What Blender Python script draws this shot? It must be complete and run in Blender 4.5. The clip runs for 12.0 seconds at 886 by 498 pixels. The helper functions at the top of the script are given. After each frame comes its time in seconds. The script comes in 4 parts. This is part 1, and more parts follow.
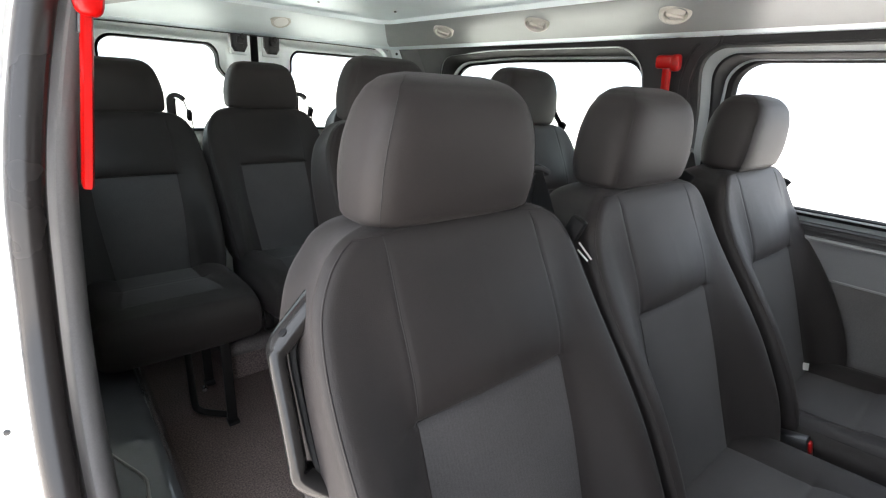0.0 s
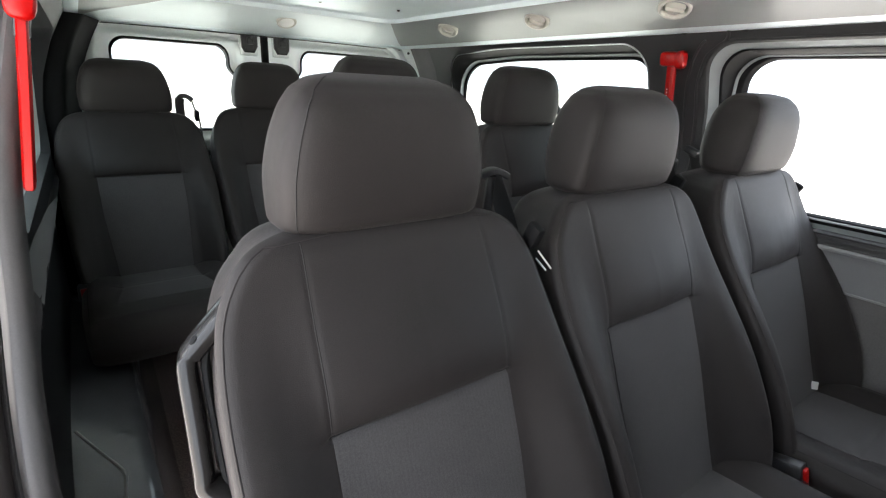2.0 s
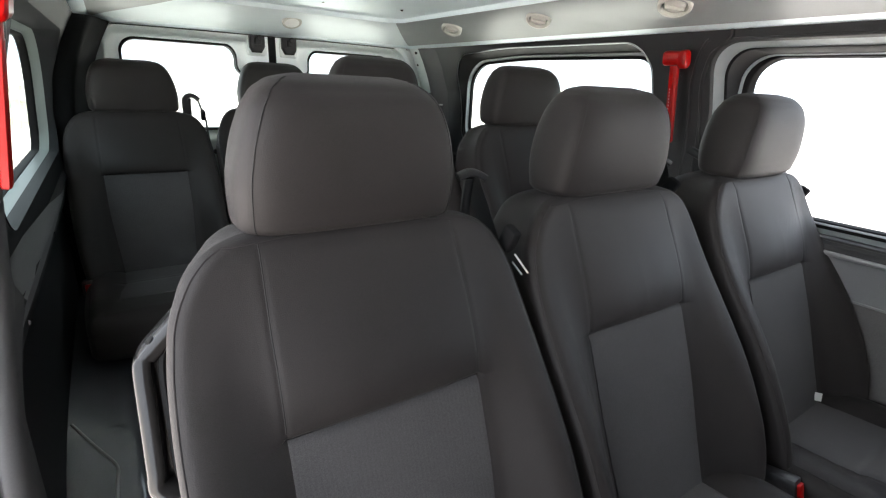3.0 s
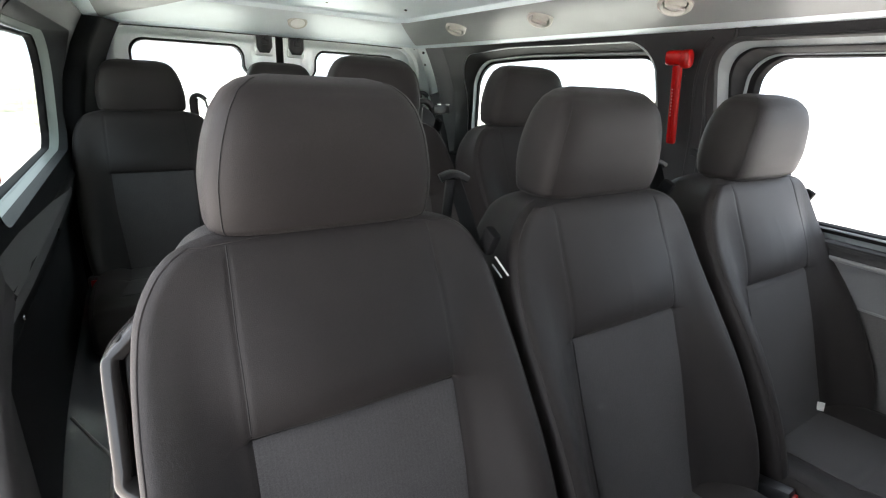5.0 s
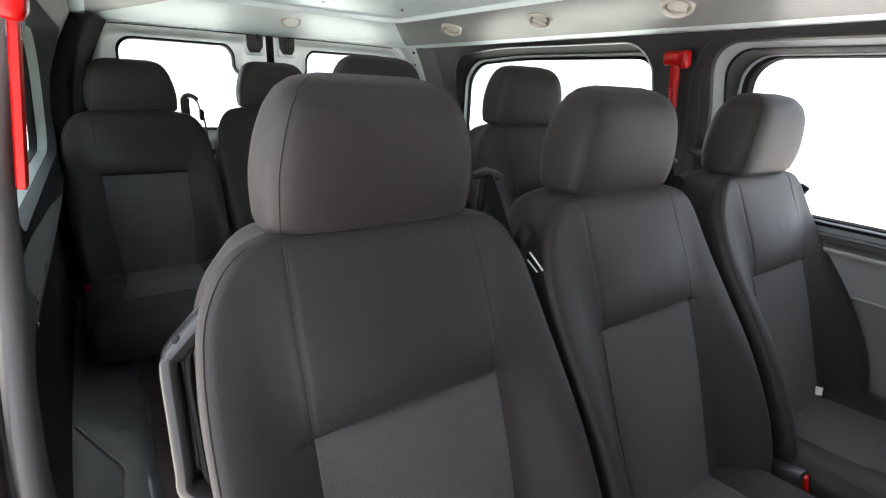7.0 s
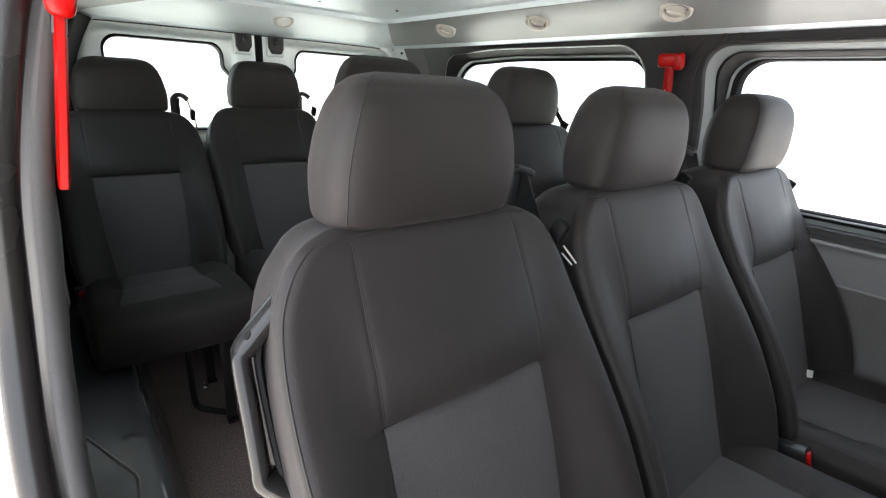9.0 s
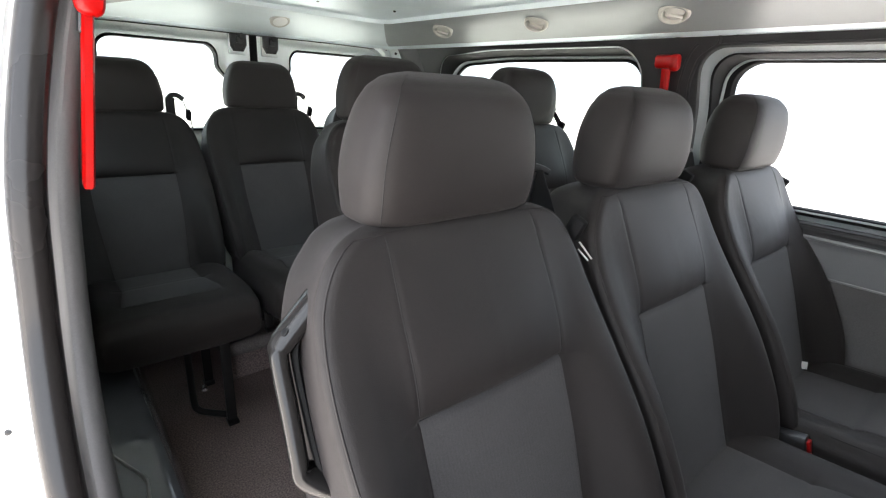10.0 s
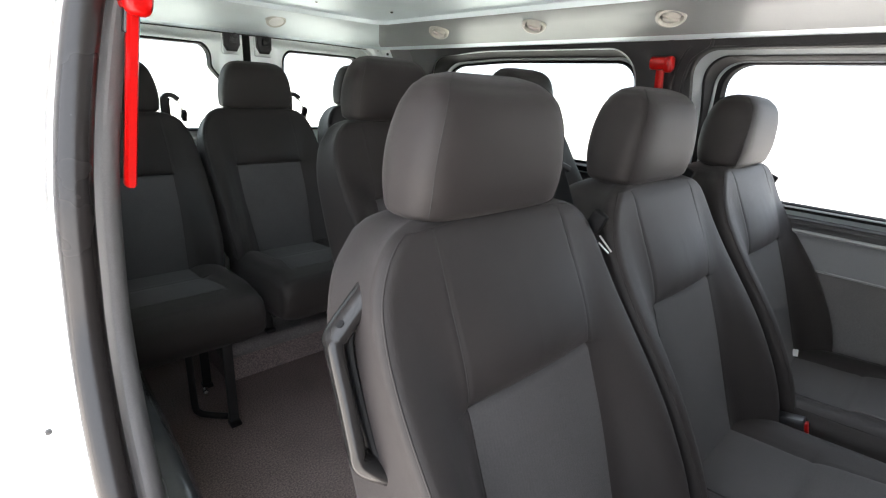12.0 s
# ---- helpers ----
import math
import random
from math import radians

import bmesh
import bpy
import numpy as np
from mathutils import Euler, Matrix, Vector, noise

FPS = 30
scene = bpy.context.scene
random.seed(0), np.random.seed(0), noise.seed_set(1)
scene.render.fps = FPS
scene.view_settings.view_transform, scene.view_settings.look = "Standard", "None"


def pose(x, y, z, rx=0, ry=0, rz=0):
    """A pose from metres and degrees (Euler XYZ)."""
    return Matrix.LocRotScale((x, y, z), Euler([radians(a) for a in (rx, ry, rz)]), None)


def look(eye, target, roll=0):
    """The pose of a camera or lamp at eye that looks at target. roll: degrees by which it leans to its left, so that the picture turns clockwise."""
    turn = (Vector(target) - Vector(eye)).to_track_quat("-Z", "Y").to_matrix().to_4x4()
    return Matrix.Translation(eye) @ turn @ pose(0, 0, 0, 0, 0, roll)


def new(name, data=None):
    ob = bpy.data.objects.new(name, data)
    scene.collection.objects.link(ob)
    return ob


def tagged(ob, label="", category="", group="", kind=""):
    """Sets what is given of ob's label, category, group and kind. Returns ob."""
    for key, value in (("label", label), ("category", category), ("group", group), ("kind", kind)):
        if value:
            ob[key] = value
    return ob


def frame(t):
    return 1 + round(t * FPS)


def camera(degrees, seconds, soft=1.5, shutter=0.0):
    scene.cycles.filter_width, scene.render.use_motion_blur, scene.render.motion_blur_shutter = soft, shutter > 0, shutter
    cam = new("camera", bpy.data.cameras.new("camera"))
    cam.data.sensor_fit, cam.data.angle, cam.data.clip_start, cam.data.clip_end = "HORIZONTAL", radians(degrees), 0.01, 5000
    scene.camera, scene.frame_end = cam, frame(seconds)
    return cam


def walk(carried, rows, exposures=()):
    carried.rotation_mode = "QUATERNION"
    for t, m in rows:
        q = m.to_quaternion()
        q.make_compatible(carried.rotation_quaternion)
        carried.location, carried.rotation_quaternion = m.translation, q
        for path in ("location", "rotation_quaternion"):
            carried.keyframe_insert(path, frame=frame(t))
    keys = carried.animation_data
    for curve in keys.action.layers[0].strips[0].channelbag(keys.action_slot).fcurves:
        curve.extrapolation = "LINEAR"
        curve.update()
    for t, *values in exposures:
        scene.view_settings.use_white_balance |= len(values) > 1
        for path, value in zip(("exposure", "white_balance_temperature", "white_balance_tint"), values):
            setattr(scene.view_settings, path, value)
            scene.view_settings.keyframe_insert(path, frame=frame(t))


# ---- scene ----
cam = camera(85.2, 12.0, soft=1.2)
PATH = [
    (0, (0.16, 0.138, 1.124), (1.397, 1.575, 0.489), 3.2),
    (0.5, (0.189, 0.125, 1.126), (1.402, 1.581, 0.489), 2.9),
    (1, (0.216, 0.112, 1.128), (1.401, 1.591, 0.487), 3.0),
    (1.5, (0.245, 0.099, 1.13), (1.404, 1.597, 0.487), 2.8),
    (2, (0.272, 0.086, 1.132), (1.401, 1.606, 0.486), 2.9),
    (2.5, (0.302, 0.072, 1.134), (1.395, 1.615, 0.484), 2.9),
    (3, (0.329, 0.059, 1.136), (1.396, 1.62, 0.485), 2.9),
    (5, (0.375, 0.036, 1.14), (1.387, 1.631, 0.484), 2.9),
    (5.5, (0.357, 0.045, 1.138), (1.388, 1.628, 0.483), 2.9),
    (6, (0.335, 0.056, 1.137), (1.389, 1.625, 0.483), 3.0),
    (6.5, (0.316, 0.065, 1.136), (1.395, 1.618, 0.484), 2.9),
    (7, (0.297, 0.074, 1.134), (1.393, 1.616, 0.484), 2.9),
    (9, (0.205, 0.116, 1.128), (1.398, 1.588, 0.486), 3.1),
    (9.5, (0.182, 0.127, 1.126), (1.396, 1.582, 0.487), 3.1),
    (10, (0.157, 0.139, 1.124), (1.398, 1.572, 0.488), 3.2),
    (10.5, (0.133, 0.15, 1.122), (1.395, 1.566, 0.487), 3.2),
    (11, (0.111, 0.159, 1.121), (1.392, 1.559, 0.488), 3.2),
    (11.5, (0.095, 0.166, 1.12), (1.395, 1.55, 0.489), 3.2),
    (12, (0.084, 0.171, 1.119), (1.392, 1.547, 0.49), 3.3),
]
walk(cam, [(t, look(eye, target, roll)) for t, eye, target, roll in PATH])

# ---- light ----
world = bpy.data.worlds.new("daylight")
scene.world = world
world.use_nodes = True
wn, wl = world.node_tree.nodes, world.node_tree.links
wn.clear()
sky = wn.new("ShaderNodeTexSky")
sky.sky_type, sky.sun_disc = "NISHITA", False
sky.sun_elevation, sky.sun_rotation = radians(85), radians(0)
sky.air_density, sky.dust_density, sky.ozone_density = 1.0, 4.0, 1.0
cloud = wn.new("ShaderNodeMixRGB")          # bright thin overcast
cloud.inputs["Fac"].default_value = 0.8
cloud.inputs["Color2"].default_value = (14.2, 15.4, 17.0, 1)
wbg = wn.new("ShaderNodeBackground")
wbg.inputs["Strength"].default_value = 0.062
wout = wn.new("ShaderNodeOutputWorld")
wl.new(sky.outputs[0], cloud.inputs["Color1"])
wl.new(cloud.outputs[0], wbg.inputs["Color"])
wl.new(wbg.outputs[0], wout.inputs["Surface"])

sun = new("sun", bpy.data.lights.new("sun", "SUN"))
sun.data.energy, sun.data.angle, sun.data.color = 5.0, radians(0.6), (1.0, 0.97, 0.93)
sun.matrix_world = look((0.3, 0.8, 9.0), (0.3, 0, 0))
scene.view_settings.exposure = 2.90


# ---- materials ----
def material(name, colour, rough=0.5, metal=0.0, grain=0.0, grain_size=400.0, stain=0.0, stain_size=6.0,
             bump=0.0, bump_size=400.0, coat=0.0, sheen=0.0, rib=0.0, rough_var=0.0, spec=0.5, nap=(1.0, 1.0, 1.0)):
    """A node material with fine grain, broad stains and fine relief, in metres of the object's own space."""
    m = bpy.data.materials.new(name)
    m.use_nodes = True
    n, l = m.node_tree.nodes, m.node_tree.links
    b = n["Principled BSDF"]
    b.inputs["Roughness"].default_value = rough
    b.inputs["Metallic"].default_value = metal
    b.inputs["Coat Weight"].default_value = coat
    b.inputs["Coat Roughness"].default_value = 0.15
    b.inputs["Sheen Weight"].default_value = sheen
    b.inputs["Sheen Roughness"].default_value = 0.45
    b.inputs["Sheen Tint"].default_value = (*nap, 1)
    b.inputs["Specular IOR Level"].default_value = spec
    where = n.new("ShaderNodeTexCoord").outputs["Object"]

    def noisy(size, detail=3.0):
        t = n.new("ShaderNodeTexNoise")
        t.inputs["Scale"].default_value, t.inputs["Detail"].default_value = size, detail
        l.new(where, t.inputs["Vector"])
        return t.outputs["Fac"]

    col = None
    for amount, size in ((grain, grain_size), (stain, stain_size)):
        if not amount:
            continue
        ramp = n.new("ShaderNodeMapRange")
        ramp.inputs["From Min"].default_value, ramp.inputs["From Max"].default_value = 0.3, 0.7
        ramp.inputs["To Min"].default_value, ramp.inputs["To Max"].default_value = 1 - amount, 1 + amount
        l.new(noisy(size), ramp.inputs["Value"])
        mul = n.new("ShaderNodeVectorMath")
        mul.operation = "SCALE"
        if col is None:
            mul.inputs[0].default_value = colour
        else:
            l.new(col, mul.inputs[0])
        l.new(ramp.outputs[0], mul.inputs["Scale"])
        col = mul.outputs[0]
    if rib:
        wave = n.new("ShaderNodeTexWave")
        wave.bands_direction = "X"
        wave.inputs["Scale"].default_value, wave.inputs["Distortion"].default_value = 55.0, 0.6
        wave.inputs["Detail Scale"].default_value = 6.0
        l.new(where, wave.inputs["Vector"])
        ramp = n.new("ShaderNodeMapRange")
        ramp.inputs["To Min"].default_value, ramp.inputs["To Max"].default_value = 1 - rib, 1 + rib
        l.new(wave.outputs["Fac"], ramp.inputs["Value"])
        mul = n.new("ShaderNodeVectorMath")
        mul.operation = "SCALE"
        if col is None:
            mul.inputs[0].default_value = colour
        else:
            l.new(col, mul.inputs[0])
        l.new(ramp.outputs[0], mul.inputs["Scale"])
        col = mul.outputs[0]
    if col is None:
        b.inputs["Base Color"].default_value = (*colour, 1)
    else:
        l.new(col, b.inputs["Base Color"])
    if rough_var:
        ramp = n.new("ShaderNodeMapRange")
        ramp.inputs["To Min"].default_value, ramp.inputs["To Max"].default_value = rough - rough_var, rough + rough_var
        l.new(noisy(9.0), ramp.inputs["Value"])
        l.new(ramp.outputs[0], b.inputs["Roughness"])
    if bump:
        bp = n.new("ShaderNodeBump")
        bp.inputs["Strength"].default_value, bp.inputs["Distance"].default_value = bump, 0.002
        l.new(noisy(bump_size, 2.0), bp.inputs["Height"])
        l.new(bp.outputs[0], b.inputs["Normal"])
    return m


FABRIC = material("plain_fabric", (0.0195, 0.0168, 0.0164), 0.55, grain=0.18, grain_size=900, stain=0.10, stain_size=7,
                  bump=0.25, bump_size=1400, sheen=0.045, spec=0.22, nap=(1.0, 0.92, 0.95))
INSERT = material("ribbed_fabric", (0.0600, 0.0575, 0.0585), 0.70, grain=0.2, grain_size=700, stain=0.08, stain_size=8,
                  bump=0.3, bump_size=1100, sheen=0.06, rib=0.03, spec=0.12)
SEAM = material("seam_thread", (0.015, 0.0145, 0.0145), 0.8, grain=0.2, grain_size=900)
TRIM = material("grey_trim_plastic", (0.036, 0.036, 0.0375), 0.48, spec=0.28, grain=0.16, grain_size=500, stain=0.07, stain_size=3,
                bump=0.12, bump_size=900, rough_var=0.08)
# grey trim again, darkened so the colour carries the near wall's shade
SHADED_TRIM = material("shaded_trim_plastic", (0.0170, 0.0177, 0.0190), 0.50, grain=0.15, grain_size=500, stain=0.08, stain_size=4, bump=0.15, bump_size=900, spec=0.13)
# near corner post: pillar plastic with the corner's shade put into its colour
SHADED_POST = material("shaded_post_plastic", (0.010, 0.0103, 0.0108), 0.75, grain=0.15, grain_size=500, stain=0.08, stain_size=4, bump=0.15, bump_size=900, spec=0.03)
CARPET = material("wall_felt", (0.106, 0.102, 0.100), 0.85, grain=0.10, grain_size=420, stain=0.1, stain_size=4, bump=0.12, bump_size=500, spec=0.1)
# paler than the plastic round it: highlights on raised edges, put into the colour
LIT_RIDGE = material("lit_ridge_plastic", (0.22, 0.22, 0.22), 0.32, grain=0.05, stain=0.06, stain_size=4)
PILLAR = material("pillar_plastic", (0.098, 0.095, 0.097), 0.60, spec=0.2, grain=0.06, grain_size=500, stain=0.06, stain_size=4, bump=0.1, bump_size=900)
PANEL = material("lower_panel_plastic", (0.165, 0.168, 0.172), 0.55, grain=0.06, grain_size=500, stain=0.08, stain_size=4,
                 bump=0.15, bump_size=700)
LINER = material("headliner_satin", (0.81, 0.895, 0.93), 0.42, metal=0.32, grain=0.02, grain_size=300, stain=0.04, stain_size=4,
                 bump=0.03, bump_size=120, rough_var=0.05)
# duct and cross panel are one moulding; dark and light colours carry its lighting
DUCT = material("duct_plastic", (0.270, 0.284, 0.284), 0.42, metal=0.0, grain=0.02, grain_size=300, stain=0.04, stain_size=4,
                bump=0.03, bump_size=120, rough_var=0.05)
LIT_CROSS = material("lit_cross_plastic", (0.72, 0.785, 0.81), 0.48, metal=0.2, grain=0.02, grain_size=300, stain=0.04, stain_size=4, bump=0.03, bump_size=120, spec=0.35)
VENT = material("vent_plastic", (0.56, 0.545, 0.50), 0.42, grain=0.03, stain=0.04, stain_size=30)
PAINT = material("silver_white_paint", (0.86, 0.91, 0.90), 0.33, metal=0.45, grain=0.02, grain_size=300, stain=0.04, stain_size=5, coat=0.4)
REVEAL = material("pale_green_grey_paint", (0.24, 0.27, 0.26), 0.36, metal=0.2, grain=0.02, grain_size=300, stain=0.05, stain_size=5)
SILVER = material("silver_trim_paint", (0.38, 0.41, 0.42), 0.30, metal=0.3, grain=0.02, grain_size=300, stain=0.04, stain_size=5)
BODY = material("white_body_paint", (0.86, 0.86, 0.86), 0.3, grain=0.01, grain_size=200, stain=0.02, stain_size=3, coat=0.6)
PIPING = material("piping", (0.020, 0.017, 0.0168), 0.7, spec=0.3, grain=0.1, grain_size=500, stain=0.05, stain_size=20)
RUBBER = material("black_rubber", (0.009, 0.009, 0.0095), 0.6, spec=0.10, grain=0.15, grain_size=300, stain=0.1, stain_size=8)
SEAL = material("door_seal_rubber", (0.014, 0.0122, 0.0120), 0.27, spec=0.34, grain=0.04, grain_size=300, stain=0.02, stain_size=9, rough_var=0.02)
BLACK = material("black_plastic", (0.016, 0.016, 0.017), 0.4, grain=0.1, grain_size=300, stain=0.1, stain_size=20)
STEEL = material("black_painted_steel", (0.012, 0.012, 0.012), 0.35, grain=0.15, grain_size=200, stain=0.1, stain_size=20)
CHROME = material("bare_metal", (0.75, 0.75, 0.75), 0.25, metal=1.0, grain=0.05, stain=0.05, stain_size=30)
DULL = material("dull_metal", (0.42, 0.42, 0.42), 0.35, metal=1.0, grain=0.05, stain=0.05, stain_size=30)
RED = material("red_plastic", (0.31, 0.0016, 0.0014), 0.30, spec=0.28, grain=0.05, grain_size=300, stain=0.06, stain_size=25)
WHITE = material("white_print", (0.8, 0.8, 0.78), 0.6, grain=0.03, stain=0.03, stain_size=60)
ARCH = material("wheel_arch_plastic", (0.092, 0.097, 0.105), 0.15, grain=0.06, grain_size=350, stain=0.10, stain_size=9,
                bump=0.06, bump_size=300, rough_var=0.06, coat=0.6)
VINYL = material("floor_vinyl", (0.225, 0.174, 0.162), 0.6, grain=0.6, grain_size=210, stain=0.12, stain_size=5,
                 bump=0.12, bump_size=350)
RISER = material("riser_vinyl", (0.160, 0.142, 0.136), 0.6, grain=0.35, grain_size=260, stain=0.1, stain_size=5, bump=0.2, bump_size=350)
HANDLE = material("grey_handle_plastic", (0.015, 0.0138, 0.0134), 0.20, spec=0.30, grain=0.05, grain_size=300, stain=0.08, stain_size=15)
STRAP = material("belt_webbing", (0.014, 0.014, 0.015), 0.7, grain=0.25, grain_size=600, bump=0.3, bump_size=900)
GROUND = material("pale_concrete", (0.505, 0.463, 0.425), 0.9, grain=0.12, grain_size=40, stain=0.15, stain_size=0.5, bump=0.3, bump_size=60)
GRASS = material("dry_grass", (0.27, 0.255, 0.19), 0.9, grain=0.4, grain_size=3, stain=0.4, stain_size=0.6)


def glass(name, tint):
    """Flat window glass: tinted clear body with a mirror-like gloss that grows towards grazing angles."""
    m = bpy.data.materials.new(name)
    m.use_nodes = True
    n, l = m.node_tree.nodes, m.node_tree.links
    n.clear()
    body, gloss, mix = n.new("ShaderNodeBsdfTransparent"), n.new("ShaderNodeBsdfGlossy"), n.new("ShaderNodeMixShader")
    body.inputs["Color"].default_value = (*tint, 1)
    gloss.inputs["Roughness"].default_value = 0.0
    graze, steep, share = n.new("ShaderNodeLayerWeight"), n.new("ShaderNodeMath"), n.new("ShaderNodeMath")
    graze.inputs["Blend"].default_value = 0.5
    steep.operation, steep.inputs[1].default_value = "POWER", 5.0
    share.operation, share.inputs[1].default_value, share.inputs[2].default_value = "MULTIPLY_ADD", 0.45, 0.02
    l.new(graze.outputs["Facing"], steep.inputs[0])
    l.new(steep.outputs[0], share.inputs[0])
    l.new(share.outputs[0], mix.inputs["Fac"])
    l.new(body.outputs[0], mix.inputs[1])
    l.new(gloss.outputs[0], mix.inputs[2])
    l.new(mix.outputs[0], n.new("ShaderNodeOutputMaterial").inputs["Surface"])
    return m


GLASS = glass("window_glass", (0.81, 0.82, 0.825))
TINTED = glass("tinted_glass", (0.655, 0.69, 0.675))


# ---- mesh helpers ----
def mesh_of(name, verts, faces, mat, smooth=True):
    me = bpy.data.meshes.new(name)
    me.from_pydata([tuple(v) for v in verts], [], faces)
    me.validate()
    bm = bmesh.new()
    bm.from_mesh(me)
    bmesh.ops.remove_doubles(bm, verts=bm.verts, dist=1e-5)
    bmesh.ops.recalc_face_normals(bm, faces=bm.faces)
    bm.to_mesh(me)
    bm.free()
    me.materials.append(mat)
    if smooth:
        me.polygons.foreach_set("use_smooth", [True] * len(me.polygons))
        me.set_sharp_from_angle(angle=radians(38))
    return me


def grid(rows, close_u=False, cap=False):
    """Verts and faces of a sheet or a skin from rows of points; cap closes both ends."""
    n, k = len(rows[0]), len(rows)
    verts = [p for r in rows for p in r]
    faces = []
    for i in range(k - 1):
        for j in range(n if close_u else n - 1):
            a, b = i * n + j, i * n + (j + 1) % n
            faces.append((a, b, b + n, a + n))
    if cap:
        faces.append(tuple(range(n))[::-1])
        faces.append(tuple((k - 1) * n + j for j in range(n)))
    return verts, faces


def join(*pieces):
    verts, faces = [], []
    for v, f in pieces:
        o = len(verts)
        verts += list(v)
        faces += [tuple(i + o for i in q) for q in f]
    return verts, faces


def box(x0, x1, y0, y1, z0, z1, r=0.004, seg=2):
    """A box with rounded edges, as verts and faces."""
    bm = bmesh.new()
    bmesh.ops.create_cube(bm, size=1.0)
    for v in bm.verts:
        v.co = Vector(((x0 + x1) / 2 + v.co.x * (x1 - x0), (y0 + y1) / 2 + v.co.y * (y1 - y0), (z0 + z1) / 2 + v.co.z * (z1 - z0)))
    if r:
        bmesh.ops.bevel(bm, geom=bm.edges[:], offset=r, segments=seg, affect="EDGES", profile=0.5)
    out = [v.co.copy() for v in bm.verts], [tuple(v.index for v in f.verts) for f in bm.faces]
    bm.free()
    return out


def turned(piece, m):
    return [m @ Vector(v) for v in piece[0]], piece[1]


def smooth_path(points, k=8):
    """A Catmull-Rom curve through the points."""
    p = [Vector(q) for q in points]
    p = [2 * p[0] - p[1]] + p + [2 * p[-1] - p[-2]]
    out = []
    for i in range(1, len(p) - 2):
        for j in range(k):
            t = j / k
            a, b, c, d = p[i - 1], p[i], p[i + 1], p[i + 2]
            out.append(0.5 * (2 * b + (c - a) * t + (2 * a - 5 * b + 4 * c - d) * t * t + (3 * b - a - 3 * c + d) * t ** 3))
    out.append(p[-2])
    return out


def tube(path, ru, rv=None, sides=10, power=2.0, up=(0, 0, 1)):
    """A tube along a path; section half sizes ru (sideways) and rv (along up), power over 2 makes it squarer."""
    rv = ru if rv is None else rv
    rows = []
    path = [Vector(p) for p in path]
    for i, p in enumerate(path):
        d = (path[min(i + 1, len(path) - 1)] - path[max(i - 1, 0)]).normalized()
        side = d.cross(Vector(up))
        if side.length < 1e-3:
            side = d.cross(Vector((0, 1, 0)))
        side.normalize()
        other = side.cross(d)
        row = []
        for j in range(sides):
            a = 2 * math.pi * (j + 0.5) / sides
            c, s = math.cos(a), math.sin(a)
            row.append(p + side * (ru * math.copysign(abs(c) ** (2 / power), c)) + other * (rv * math.copysign(abs(s) ** (2 / power), s)))
        rows.append(row)
    return grid(rows, True, True)


def disc(centre, axis, profile, sides=28):
    """A turned body: profile of (radius, height along the axis)."""
    m = Vector(axis).normalized().to_track_quat("Z", "Y").to_matrix()
    c = Vector(centre)
    rows = [[c + m @ Vector((r * math.cos(2 * math.pi * j / sides), r * math.sin(2 * math.pi * j / sides), h)) for j in range(sides)] for r, h in profile]
    return grid(rows, True, True)


def lerp_table(table, t):
    return float(np.interp(t, [a for a, _ in table], [b for _, b in table]))


SOFT = {}


def soft_table(table, t):
    """Monotone smooth curve through a table."""
    key = id(table)
    if key not in SOFT:
        x, y = np.array([a for a, _ in table], float), np.array([b for _, b in table], float)
        h, d = np.diff(x), np.diff(y) / np.diff(x)
        m = np.concatenate(([d[0]], (d[1:] * h[:-1] + d[:-1] * h[1:]) / (h[:-1] + h[1:]), [d[-1]]))
        for i in range(1, len(m) - 1):
            if d[i - 1] * d[i] <= 0:
                m[i] = 0.0
            else:
                m[i] = math.copysign(min(abs(m[i]), 3 * min(abs(d[i - 1]), abs(d[i]))), m[i])
        u = np.linspace(x[0], x[-1], 600)
        k = np.clip(np.searchsorted(x, u, side="right") - 1, 0, len(h) - 1)
        q = (u - x[k]) / h[k]
        v = ((1 + 2 * q) * (1 - q) ** 2 * y[k] + q * (1 - q) ** 2 * h[k] * m[k] + q * q * (3 - 2 * q) * y[k + 1] + q * q * (q - 1) * h[k] * m[k + 1])
        SOFT[key] = (u, v)
    return float(np.interp(t, *SOFT[key]))


def ease(table, t):
    """Smooth interpolation through a table."""
    for (a, u), (b, v) in zip(table, table[1:]):
        if t <= b:
            k = min(max((t - a) / (b - a), 0), 1)
            return u + (v - u) * k * k * (3 - 2 * k)
    return table[-1][1]


def thing(name, loc, label, category, group="", kind=""):
    e = new(name)
    e.empty_display_size = 0.05
    e.location = loc
    return tagged(e, label, category, group, kind)


def part(name, data, parent, label=""):
    ob = new(name, data)
    ob.parent = parent
    return tagged(ob, label)


def made(name, piece, mat, parent=None, label="", smooth=True):
    ob = new(name, mesh_of(name, piece[0], piece[1], mat, smooth))
    if parent:
        ob.parent = parent
        ob.matrix_parent_inverse = parent.matrix_basis.inverted()
    return tagged(ob, label)


# ---- plan ----
XC = 0.944                 # the van's middle
Y_REAR, Y_FRONT = 2.34, -1.15
FAR, NEAR = 1, -1
HALF = [(-0.02, 0.80), (0.30, 0.802), (0.685, 0.800), (0.694, 0.790), (0.700, 0.788), (0.77, 0.773), (0.785, 0.770), (0.795, 0.762), (0.805, 0.763), (0.815, 0.772), (0.85, 0.773), (1.0, 0.770), (1.10, 0.754), (1.2, 0.718), (1.26, 0.688), (1.32, 0.655)]
OUTER = [(-0.30, 0.875), (0.30, 0.88), (0.70, 0.865), (0.85, 0.838), (1.0, 0.828), (1.1, 0.820), (1.25, 0.80), (1.45, 0.72)]


def wall_x(side, z):
    return XC + side * lerp_table(HALF, z)


